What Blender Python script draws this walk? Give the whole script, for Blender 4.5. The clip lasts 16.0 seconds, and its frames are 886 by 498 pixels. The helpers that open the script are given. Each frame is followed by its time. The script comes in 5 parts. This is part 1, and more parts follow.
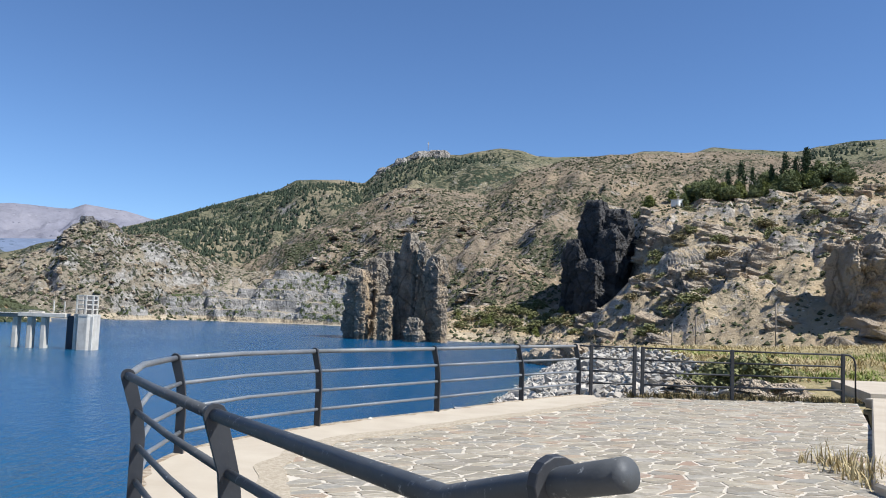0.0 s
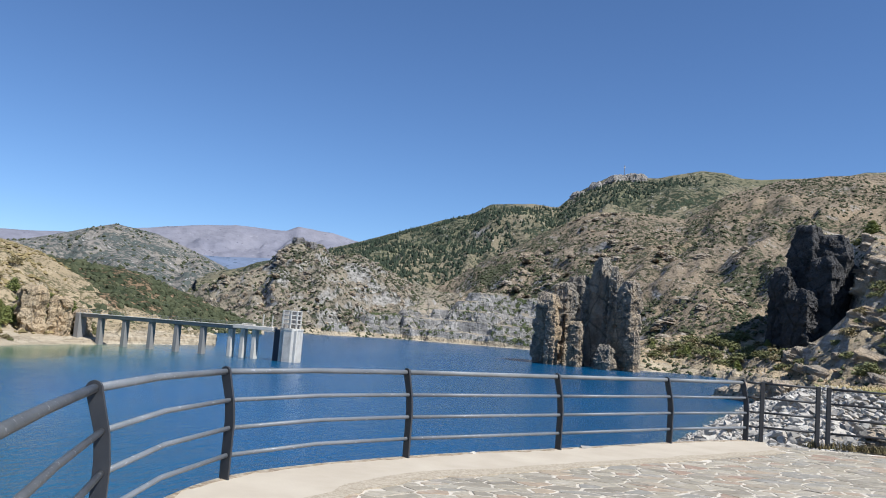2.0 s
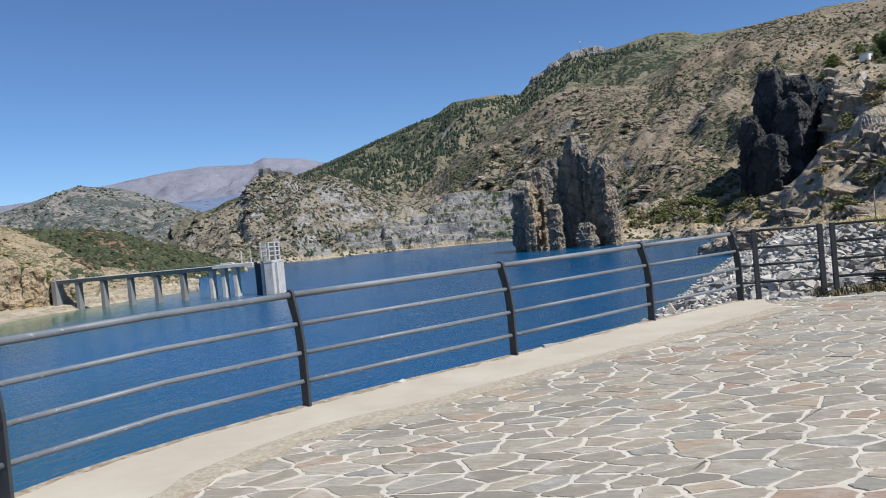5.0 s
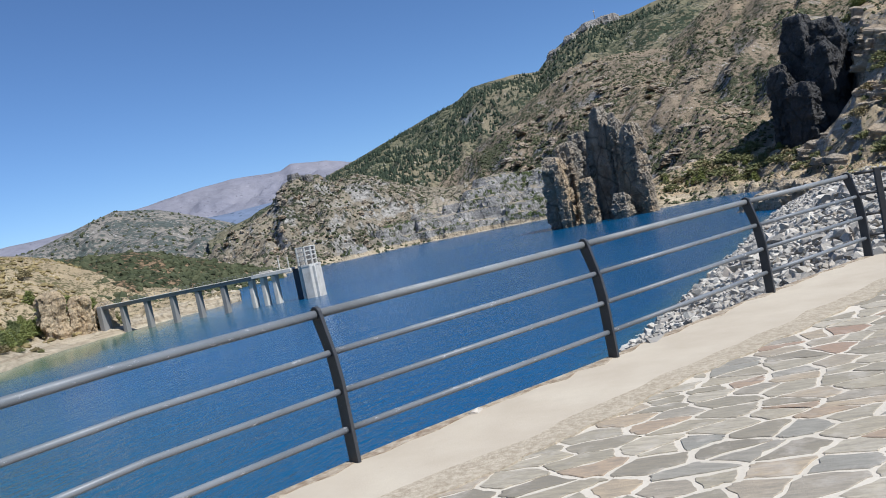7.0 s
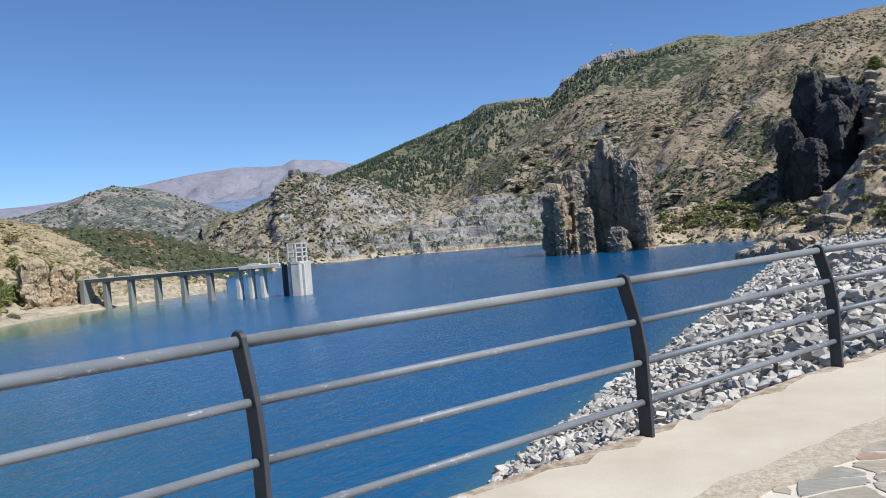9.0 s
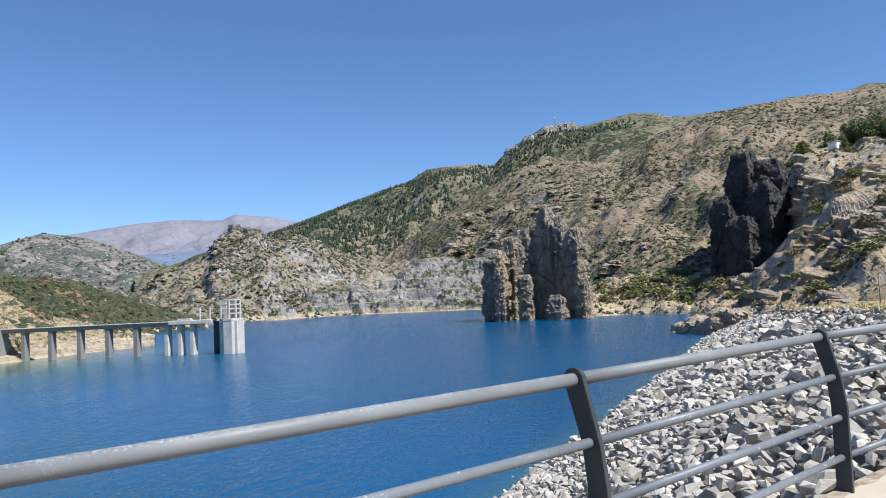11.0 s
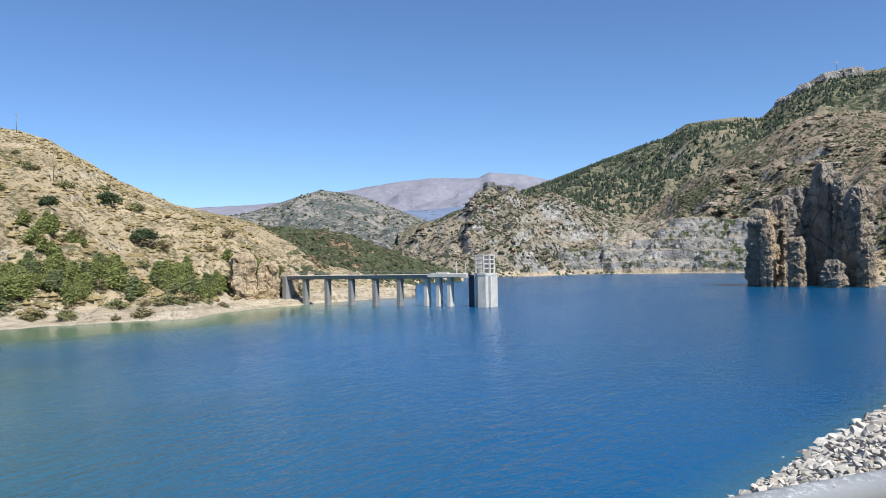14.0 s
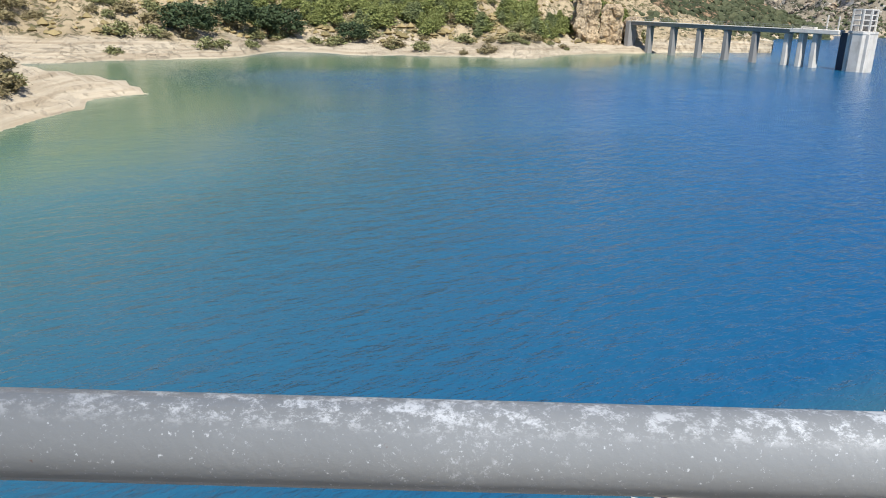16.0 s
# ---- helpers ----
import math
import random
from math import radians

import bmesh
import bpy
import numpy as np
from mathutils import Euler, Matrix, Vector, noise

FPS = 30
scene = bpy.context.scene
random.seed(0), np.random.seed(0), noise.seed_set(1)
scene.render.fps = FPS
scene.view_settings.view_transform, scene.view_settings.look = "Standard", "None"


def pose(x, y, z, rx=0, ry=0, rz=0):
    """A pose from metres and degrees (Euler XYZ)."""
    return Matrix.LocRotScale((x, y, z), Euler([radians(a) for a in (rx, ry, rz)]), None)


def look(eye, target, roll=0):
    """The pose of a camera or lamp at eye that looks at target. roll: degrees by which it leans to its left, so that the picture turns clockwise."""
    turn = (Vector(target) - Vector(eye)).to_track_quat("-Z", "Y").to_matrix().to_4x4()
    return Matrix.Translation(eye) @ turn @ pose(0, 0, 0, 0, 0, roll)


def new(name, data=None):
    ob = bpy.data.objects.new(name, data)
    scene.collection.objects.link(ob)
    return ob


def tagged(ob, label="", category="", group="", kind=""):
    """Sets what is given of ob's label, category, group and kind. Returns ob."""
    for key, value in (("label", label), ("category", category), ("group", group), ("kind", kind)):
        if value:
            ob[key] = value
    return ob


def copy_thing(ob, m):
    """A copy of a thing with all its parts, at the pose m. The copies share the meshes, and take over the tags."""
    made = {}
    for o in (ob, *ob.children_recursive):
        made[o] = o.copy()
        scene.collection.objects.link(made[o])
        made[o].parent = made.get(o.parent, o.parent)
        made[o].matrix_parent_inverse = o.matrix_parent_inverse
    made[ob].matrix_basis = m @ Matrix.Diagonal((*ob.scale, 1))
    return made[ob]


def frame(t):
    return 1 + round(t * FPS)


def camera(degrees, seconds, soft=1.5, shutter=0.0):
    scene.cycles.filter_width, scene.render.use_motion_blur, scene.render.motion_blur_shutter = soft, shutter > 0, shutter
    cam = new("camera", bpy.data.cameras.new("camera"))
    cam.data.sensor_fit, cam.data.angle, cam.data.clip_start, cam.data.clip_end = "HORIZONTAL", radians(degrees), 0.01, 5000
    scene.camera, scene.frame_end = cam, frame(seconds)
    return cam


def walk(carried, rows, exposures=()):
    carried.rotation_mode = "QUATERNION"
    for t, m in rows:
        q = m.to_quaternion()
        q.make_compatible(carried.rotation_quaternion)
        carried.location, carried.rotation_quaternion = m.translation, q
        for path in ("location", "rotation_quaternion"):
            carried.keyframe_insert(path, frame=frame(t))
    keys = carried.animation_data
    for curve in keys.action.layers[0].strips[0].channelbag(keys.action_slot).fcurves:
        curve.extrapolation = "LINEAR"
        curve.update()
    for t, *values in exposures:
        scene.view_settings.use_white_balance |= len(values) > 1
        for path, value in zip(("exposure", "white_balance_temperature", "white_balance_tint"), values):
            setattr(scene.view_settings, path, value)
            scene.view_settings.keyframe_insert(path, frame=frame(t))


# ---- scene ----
DEG = 58.47
cam = camera(DEG, 16.0, soft=1.0)
PATH = [
    (0, (-0.203, -0.063, 1.654), (-0.161, 1.93, 1.812), 2.3),
    (0.5, (0.057, 0.403, 1.654), (-0.014, 2.394, 1.833), 1.9),
    (1, (0.343, 0.791, 1.635), (0.054, 2.763, 1.795), 1.5),
    (1.5, (0.582, 1.145, 1.622), (0.152, 3.09, 1.8), 3.0),
    (2, (0.826, 1.529, 1.653), (0.383, 3.47, 1.843), 4.5),
    (2.5, (1.059, 1.945, 1.635), (0.54, 3.873, 1.756), 4.8),
    (3, (1.161, 2.489, 1.593), (0.645, 4.421, 1.59), 2.1),
    (3.5, (1.258, 2.969, 1.581), (0.802, 4.914, 1.48), 1.0),
    (6, (0.851, 5.198, 1.469), (0.392, 7.145, 1.457), -10.0),
    (6.5, (0.64, 5.712, 1.465), (0.103, 7.638, 1.429), -10.7),
    (7, (0.49, 6.157, 1.479), (0.01, 8.097, 1.411), -11.4),
    (7.5, (0.374, 6.608, 1.501), (-0.115, 8.547, 1.461), -11.3),
    (8, (0.264, 7.004, 1.49), (-0.215, 8.946, 1.477), -10.1),
    (8.5, (0.159, 7.404, 1.456), (-0.355, 9.337, 1.437), -7.3),
    (9, (0.06, 7.851, 1.446), (-0.398, 9.798, 1.409), -4.7),
    (9.5, (0.001, 8.257, 1.452), (-0.292, 10.236, 1.425), -3.8),
    (10, (0.01, 8.698, 1.444), (-0.273, 10.677, 1.479), -2.8),
    (12.5, (-0.275, 10.576, 1.440), (-0.678, 12.53, 1.584), -4.7),
    (13, (-0.432, 10.624, 1.468), (-0.956, 12.549, 1.608), -4.9),
    (13.5, (-0.541, 10.749, 1.488), (-1.244, 12.617, 1.604), -3.9),
    (14, (-0.639, 10.855, 1.463), (-1.542, 12.64, 1.487), -0.9),
    (14.5, (-0.737, 10.954, 1.414), (-1.742, 12.678, 1.283), 0.7),
    (15, (-0.847, 11.058, 1.376), (-1.955, 12.691, 1.052), 0.9),
    (15.5, (-0.952, 11.156, 1.336), (-2.229, 12.614, 0.842), 1.2),
    (16, (-1.021, 11.222, 1.317), (-2.487, 12.44, 0.713), 2.1),
]
walk(cam, [(t, look(eye, target, roll)) for t, eye, target, roll in PATH],
     [(0, 0.45, 5880, 10), (2, 0.33, 5800, 10), (3.5, 0.12, 5800, 10), (7, 0.2, 5740, 10), (10, 0.38, 5800, 10), (12.5, 0.58, 5850, 10), (14.5, 0.48, 5940, 10), (16, 0.6, 6050, 10)])

# ---- light ----
SUN_AZ = 112.0      # degrees clockwise from +y
SUN_EL = 53.0
world = bpy.data.worlds.new("sky")
scene.world = world
world.use_nodes = True
wn = world.node_tree
wn.nodes.clear()
sky = wn.nodes.new("ShaderNodeTexSky")
sky.sky_type = "NISHITA"
sky.sun_disc = False
sky.sun_elevation = radians(SUN_EL)
sky.sun_rotation = radians(SUN_AZ)
sky.altitude = 2000
sky.air_density = 1.0
sky.dust_density = 0.0
sky.ozone_density = 6.0
back = wn.nodes.new("ShaderNodeBackground")
back.inputs["Strength"].default_value = 0.095
wout = wn.nodes.new("ShaderNodeOutputWorld")
wn.links.new(sky.outputs[0], back.inputs[0])
wn.links.new(back.outputs[0], wout.inputs[0])
lamp = bpy.data.lights.new("sun", "SUN")
lamp.energy = 5.0
lamp.angle = radians(0.53)
lamp.color = (1.0, 0.95, 0.86)
sun = new("sun", lamp)
ca, ce = radians(SUN_AZ), radians(SUN_EL)
sun.matrix_world = look((200 * math.sin(ca) * math.cos(ce), 200 * math.cos(ca) * math.cos(ce), 200 * math.sin(ce)), (0, 0, 0))

WATER_Z = -11.0
REF = Vector((0, 6, 1.5))      # the viewpoint from which bearings are given


# ---- materials ----
class Nodes:
    """A small builder of procedural node materials."""

    def __init__(self, name, rough=0.8, metal=0.0, spec=0.3):
        self.m = bpy.data.materials.new(name)
        self.m.use_nodes = True
        self.t = self.m.node_tree
        self.b = self.t.nodes["Principled BSDF"]
        self.b.inputs["Roughness"].default_value = rough
        self.b.inputs["Metallic"].default_value = metal
        self.b.inputs["Specular IOR Level"].default_value = spec
        self.geo = self.t.nodes.new("ShaderNodeNewGeometry")
        self.pos = self.geo.outputs["Position"]

    def put(self, sock, value):
        if isinstance(value, bpy.types.NodeSocket):
            self.t.links.new(value, sock)
        else:
            sock.default_value = (*value, 1) if isinstance(value, tuple) and len(value) == 3 and sock.type == "RGBA" else value

    def scaled(self, sx, sy, sz, rot=0.0):
        n = self.t.nodes.new("ShaderNodeMapping")
        self.put(n.inputs["Vector"], self.pos)
        n.inputs["Scale"].default_value = (sx, sy, sz)
        n.inputs["Rotation"].default_value = (0, 0, rot)
        return n.outputs[0]

    def noise(self, scale, detail=4.0, rough=0.55, vec=None, out=0):
        n = self.t.nodes.new("ShaderNodeTexNoise")
        self.put(n.inputs["Vector"], vec or self.pos)
        n.inputs["Scale"].default_value = scale
        n.inputs["Detail"].default_value = detail
        n.inputs["Roughness"].default_value = rough
        return n.outputs[out]

    def cells(self, scale, vec=None, feature="F1", out="Distance"):
        n = self.t.nodes.new("ShaderNodeTexVoronoi")
        n.feature = feature
        self.put(n.inputs["Vector"], vec or self.pos)
        n.inputs["Scale"].default_value = scale
        return n.outputs[out]

    def ramp(self, fac, *stops):
        n = self.t.nodes.new("ShaderNodeValToRGB")
        self.put(n.inputs[0], fac)
        el = n.color_ramp.elements
        while len(el) < len(stops):
            el.new(0.5)
        for e, (p, c) in zip(el, stops):
            e.position = p
            e.color = (c, c, c, 1) if isinstance(c, (int, float)) else (*c, 1)
        return n.outputs[0]

    def mix(self, fac, a, b, mode="MIX"):
        n = self.t.nodes.new("ShaderNodeMix")
        n.data_type, n.blend_type = "RGBA", mode
        self.put(n.inputs[0], fac)
        self.put(n.inputs[6], a)
        self.put(n.inputs[7], b)
        return n.outputs[2]

    def math(self, op, a, b=0.0):
        n = self.t.nodes.new("ShaderNodeMath")
        n.operation = op
        self.put(n.inputs[0], a)
        self.put(n.inputs[1], b)
        return n.outputs[0]

    def split(self, vec):
        n = self.t.nodes.new("ShaderNodeSeparateXYZ")
        self.put(n.inputs[0], vec)
        return n.outputs

    def random(self, island=False):
        if island:
            return self.geo.outputs["Random Per Island"]
        return self.t.nodes.new("ShaderNodeObjectInfo").outputs["Random"]

    def attribute(self, name):
        n = self.t.nodes.new("ShaderNodeAttribute")
        n.attribute_name = name
        return n.outputs["Fac"]

    def bump(self, height, strength, distance):
        n = self.t.nodes.new("ShaderNodeBump")
        n.inputs["Strength"].default_value = strength
        n.inputs["Distance"].default_value = distance
        self.put(n.inputs["Height"], height)
        self.t.links.new(n.outputs[0], self.b.inputs["Normal"])

    def done(self, color, rough=None):
        self.put(self.b.inputs["Base Color"], color)
        if rough is not None:
            self.put(self.b.inputs["Roughness"], rough)
        return self.m


def terrain_mat(name, soil, soil2, rock, shrub, patch, dots, shrub_amt, rock_amt, steep=0.72, bump=1.0, shrub2=None, band=3.0):
    """Hillside: soil in two tones, bare rock on steep and broken ground, scrub in dots and drifts. Scales are per metre."""
    dots *= 2.2
    n = Nodes(name, 0.95, spec=0.1)
    c = n.mix(n.ramp(n.noise(patch, 5), (0.35, 0.0), (0.65, 1.0)), soil, soil2)
    c = n.mix(n.ramp(n.noise(patch * 9, 4, 0.7), (0.4, 0.0), (0.75, 0.6)), c, tuple(v * 0.6 for v in soil2))
    slope = n.split(n.geo.outputs["Normal"])[2]
    broken = n.math("ADD", n.math("SUBTRACT", steep, slope), n.math("MULTIPLY", n.math("SUBTRACT", n.noise(patch * 4, 6, 0.7), 0.62 - rock_amt), 1.6))
    strata = n.noise(dots * 0.7, 5, 0.7, n.scaled(0.6, 0.6, 2.2))
    rk = n.mix(n.ramp(strata, (0.38, 0.0), (0.62, 1.0)), tuple(v * 0.45 for v in rock), rock)
    c = n.mix(n.ramp(broken, (0.0, 0.0), (0.18, 1.0)), c, rk)
    drift = n.noise(patch * 2.3, 4, 0.6)
    dot = n.noise(dots, 5, 0.65)
    s = n.math("ADD", dot, n.math("MULTIPLY", n.math("SUBTRACT", drift, 0.5), 0.6))
    sf = n.ramp(s, (0.63 - shrub_amt, 0.0), (0.72 - shrub_amt, 1.0))
    sh = n.mix(n.noise(dots * 2.5, 2), tuple(v * 0.45 for v in shrub), shrub2 or tuple(v * 1.25 for v in shrub))
    c = n.mix(sf, c, sh)
    bushes = n.cells(dots * 0.9, out="Distance")
    thin = n.ramp(n.noise(patch * 5, 3), (0.42, 0.0), (0.6, 0.16 + shrub_amt))
    c = n.mix(n.math("MULTIPLY", n.math("LESS_THAN", bushes, n.math("ADD", thin, 0.10)), 0.8), c, tuple(v * 0.6 for v in shrub))
    stones = n.cells(dots * 1.3, n.scaled(1, 1, 1.6), out="Distance")
    c = n.mix(n.math("MULTIPLY", n.math("LESS_THAN", stones, n.math("ADD", 0.10, n.math("MULTIPLY", n.math("SUBTRACT", n.noise(patch * 7, 3), 0.54 - rock_amt * 0.6), 0.9))), 0.75), c, tuple(min(0.62, v * 1.15) for v in rock))
    # the bleached band that the falling water has left bare
    height = n.math("SUBTRACT", n.split(n.pos)[2], n.math("MULTIPLY", n.noise(patch * 6, 4), band * 1.6))
    layers = n.noise(1.0, 3, 0.6, n.scaled(0.04, 0.04, 2.5))
    sand = n.mix(n.ramp(layers, (0.35, 0.0), (0.6, 1.0)), (0.34, 0.27, 0.18), (0.48, 0.40, 0.285))
    k = n.math("DIVIDE", n.math("SUBTRACT", height, WATER_Z + band * 0.1), band * 0.5)
    c = n.mix(n.ramp(k, (0.0, 1.0), (0.6, 0.0)), c, sand)
    n.bump(n.math("ADD", n.noise(dots, 6, 0.7), n.math("MULTIPLY", sf, 0.5)), 0.8, bump)
    return n.done(c)


def rock_mat(name, light, dark, scale, streak=0.0, spec=0.15):
    n = Nodes(name, 0.92, spec=spec)
    a = n.noise(scale, 6, 0.65)
    c = n.mix(n.ramp(a, (0.3, 0.0), (0.7, 1.0)), dark, light)
    b = n.noise(scale * 0.35, 5, 0.6, n.scaled(1, 1, 0.22))
    warm = (light[0] * 1.05, light[1] * 0.86, light[2] * 0.62)
    c = n.mix(n.ramp(b, (0.45, 0.0), (0.7, streak)), c, warm)
    crack = n.cells(scale * 0.8, n.scaled(1, 1, 0.6), "DISTANCE_TO_EDGE")
    c = n.mix(n.ramp(crack, (0.0, 0.55), (0.06, 0.0)), c, tuple(v * 0.35 for v in dark))
    n.bump(n.math("ADD", a, n.noise(scale * 6, 5, 0.7)), 0.9, 0.35 / scale)
    return n.done(c)


# mauve and blue of these two far ranges are haze painted into the colour
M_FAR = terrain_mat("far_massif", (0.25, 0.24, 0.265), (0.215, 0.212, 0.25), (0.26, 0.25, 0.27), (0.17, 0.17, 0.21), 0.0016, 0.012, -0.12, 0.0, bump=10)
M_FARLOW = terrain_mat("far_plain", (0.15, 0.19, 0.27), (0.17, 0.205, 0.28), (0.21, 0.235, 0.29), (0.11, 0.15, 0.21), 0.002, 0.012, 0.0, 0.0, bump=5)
M_MID = terrain_mat("pale_rocky_mountain", (0.30, 0.26, 0.21), (0.24, 0.22, 0.19), (0.46, 0.43, 0.40), (0.11, 0.125, 0.11), 0.004, 0.035, 0.16, 0.10, bump=5)
M_CRAG = terrain_mat("crag_hill_ground", (0.28, 0.235, 0.165), (0.23, 0.195, 0.145), (0.41, 0.38, 0.335), (0.065, 0.072, 0.045), 0.012, 0.11, 0.09, 0.13, bump=3)
M_GREEN = terrain_mat("forested_mountain", (0.26, 0.215, 0.14), (0.17, 0.165, 0.095), (0.40, 0.36, 0.31), (0.055, 0.070, 0.042), 0.0045, 0.055, 0.13, 0.12, steep=0.62, bump=4)
M_GREY = terrain_mat("dry_scrub_hill", (0.315, 0.24, 0.155), (0.26, 0.205, 0.145), (0.42, 0.385, 0.34), (0.095, 0.10, 0.055), 0.008, 0.11, 0.12, 0.10, bump=3)
M_CLIFFLAND = terrain_mat("orange_scrub_slope", (0.44, 0.325, 0.20), (0.40, 0.32, 0.205), (0.52, 0.455, 0.37), (0.10, 0.11, 0.05), 0.03, 0.22, 0.03, 0.16, steep=0.66, bump=1.5)
M_WEST = terrain_mat("straw_hillside", (0.45, 0.355, 0.22), (0.34, 0.265, 0.16), (0.54, 0.46, 0.34), (0.16, 0.145, 0.07), 0.022, 0.28, 0.10, 0.09, bump=1.0)
M_MAQUIS = terrain_mat("maquis_knoll", (0.30, 0.20, 0.12), (0.25, 0.17, 0.10), (0.38, 0.31, 0.23), (0.05, 0.06, 0.03), 0.02, 0.16, 0.22, 0.03, bump=1.5)
M_QUARRY = terrain_mat("quarry_rock", (0.36, 0.30, 0.22), (0.28, 0.235, 0.17), (0.38, 0.355, 0.32), (0.10, 0.12, 0.05), 0.012, 0.12, 0.09, 0.10, steep=0.85, bump=2.0)
M_BEACH = terrain_mat("pale_shore", (0.52, 0.42, 0.28), (0.46, 0.38, 0.25), (0.55, 0.47, 0.36), (0.20, 0.19, 0.08), 0.05, 0.5, 0.02, 0.02, bump=0.4, band=6.0)
M_PALE = rock_mat("pale_summit_rock", (0.46, 0.42, 0.37), (0.24, 0.22, 0.20), 0.05, 0.3)
M_STACK = rock_mat("stack_rock", (0.50, 0.43, 0.335), (0.17, 0.15, 0.125), 0.16, 0.8)
# near-black base colour: the cliff face's shade is put into the rock
M_SHADECLIFF = rock_mat("shaded_cliff_rock", (0.13, 0.122, 0.115), (0.055, 0.053, 0.052), 0.12, 0.3)
M_BANK = rock_mat("bare_earth", (0.58, 0.46, 0.31), (0.44, 0.34, 0.22), 0.25, 0.5)
M_CRAGROCK = rock_mat("grey_crag_rock", (0.34, 0.315, 0.285), (0.13, 0.122, 0.115), 0.08, 0.3)
M_SHOREROCK = rock_mat("tan_shore_rock", (0.60, 0.50, 0.375), (0.44, 0.36, 0.265), 0.3, 0.5)
M_CLIFF = rock_mat("cliff_rock", (0.56, 0.475, 0.365), (0.32, 0.265, 0.205), 0.14, 0.6)


# ---- building helpers ----
def mesh_from(name, verts, faces, mat, parent=None, smooth=False, label=""):
    me = bpy.data.meshes.new(name)
    me.from_pydata([tuple(v) for v in verts], [], faces)
    me.update()
    if mat:
        me.materials.append(mat)
    if smooth:
        me.polygons.foreach_set("use_smooth", [True] * len(me.polygons))
    ob = new(name, me)
    if parent:
        ob.parent = parent
    if label:
        ob["label"] = label
    return ob


def part(name, bm, mat, parent, label="", smooth=False):
    me = bpy.data.meshes.new(name)
    bm.to_mesh(me)
    bm.free()
    me.materials.append(mat)
    if smooth:
        me.polygons.foreach_set("use_smooth", [True] * len(me.polygons))
    ob = new(name, me)
    if parent:
        ob.parent = parent
    if label:
        ob["label"] = label
    return ob


def thing(name, at, label, category, group="", kind="", rz=0.0):
    ob = new(name)
    ob.matrix_world = pose(*at, 0, 0, rz)
    return tagged(ob, label, category, group, kind)


def fbm(p, seed, octaves=6, gain=1.0):
    return noise.fractal(Vector((p[0] + seed * 37.1, p[1] - seed * 11.7, p[2] + seed * 5.3)), gain, 2.1, octaves)


def at_bearing(az, d, z=0.0):
    """A place d metres from the viewpoint, at a bearing in degrees to the left of +y."""
    a = radians(az)
    return Vector((REF.x - d * math.sin(a), REF.y + d * math.cos(a), z))


def table(rows, col):
    rows = sorted(rows)
    return lambda az: float(np.interp(az, [r[0] for r in rows], [r[col] for r in rows]))


HILLS = {}


def block_noise(p):
    """Height (0 to 1) of the jointed block that holds p, and how near p lies to a joint (1 at the joint)."""
    dist, pts = noise.voronoi(p)
    h = math.sin(pts[0].x * 12.9 + pts[0].y * 7.82 + pts[0].z * 9.7) * 43.7
    return h - math.floor(h), max(0.0, 1 - (dist[1] - dist[0]) / 0.14)


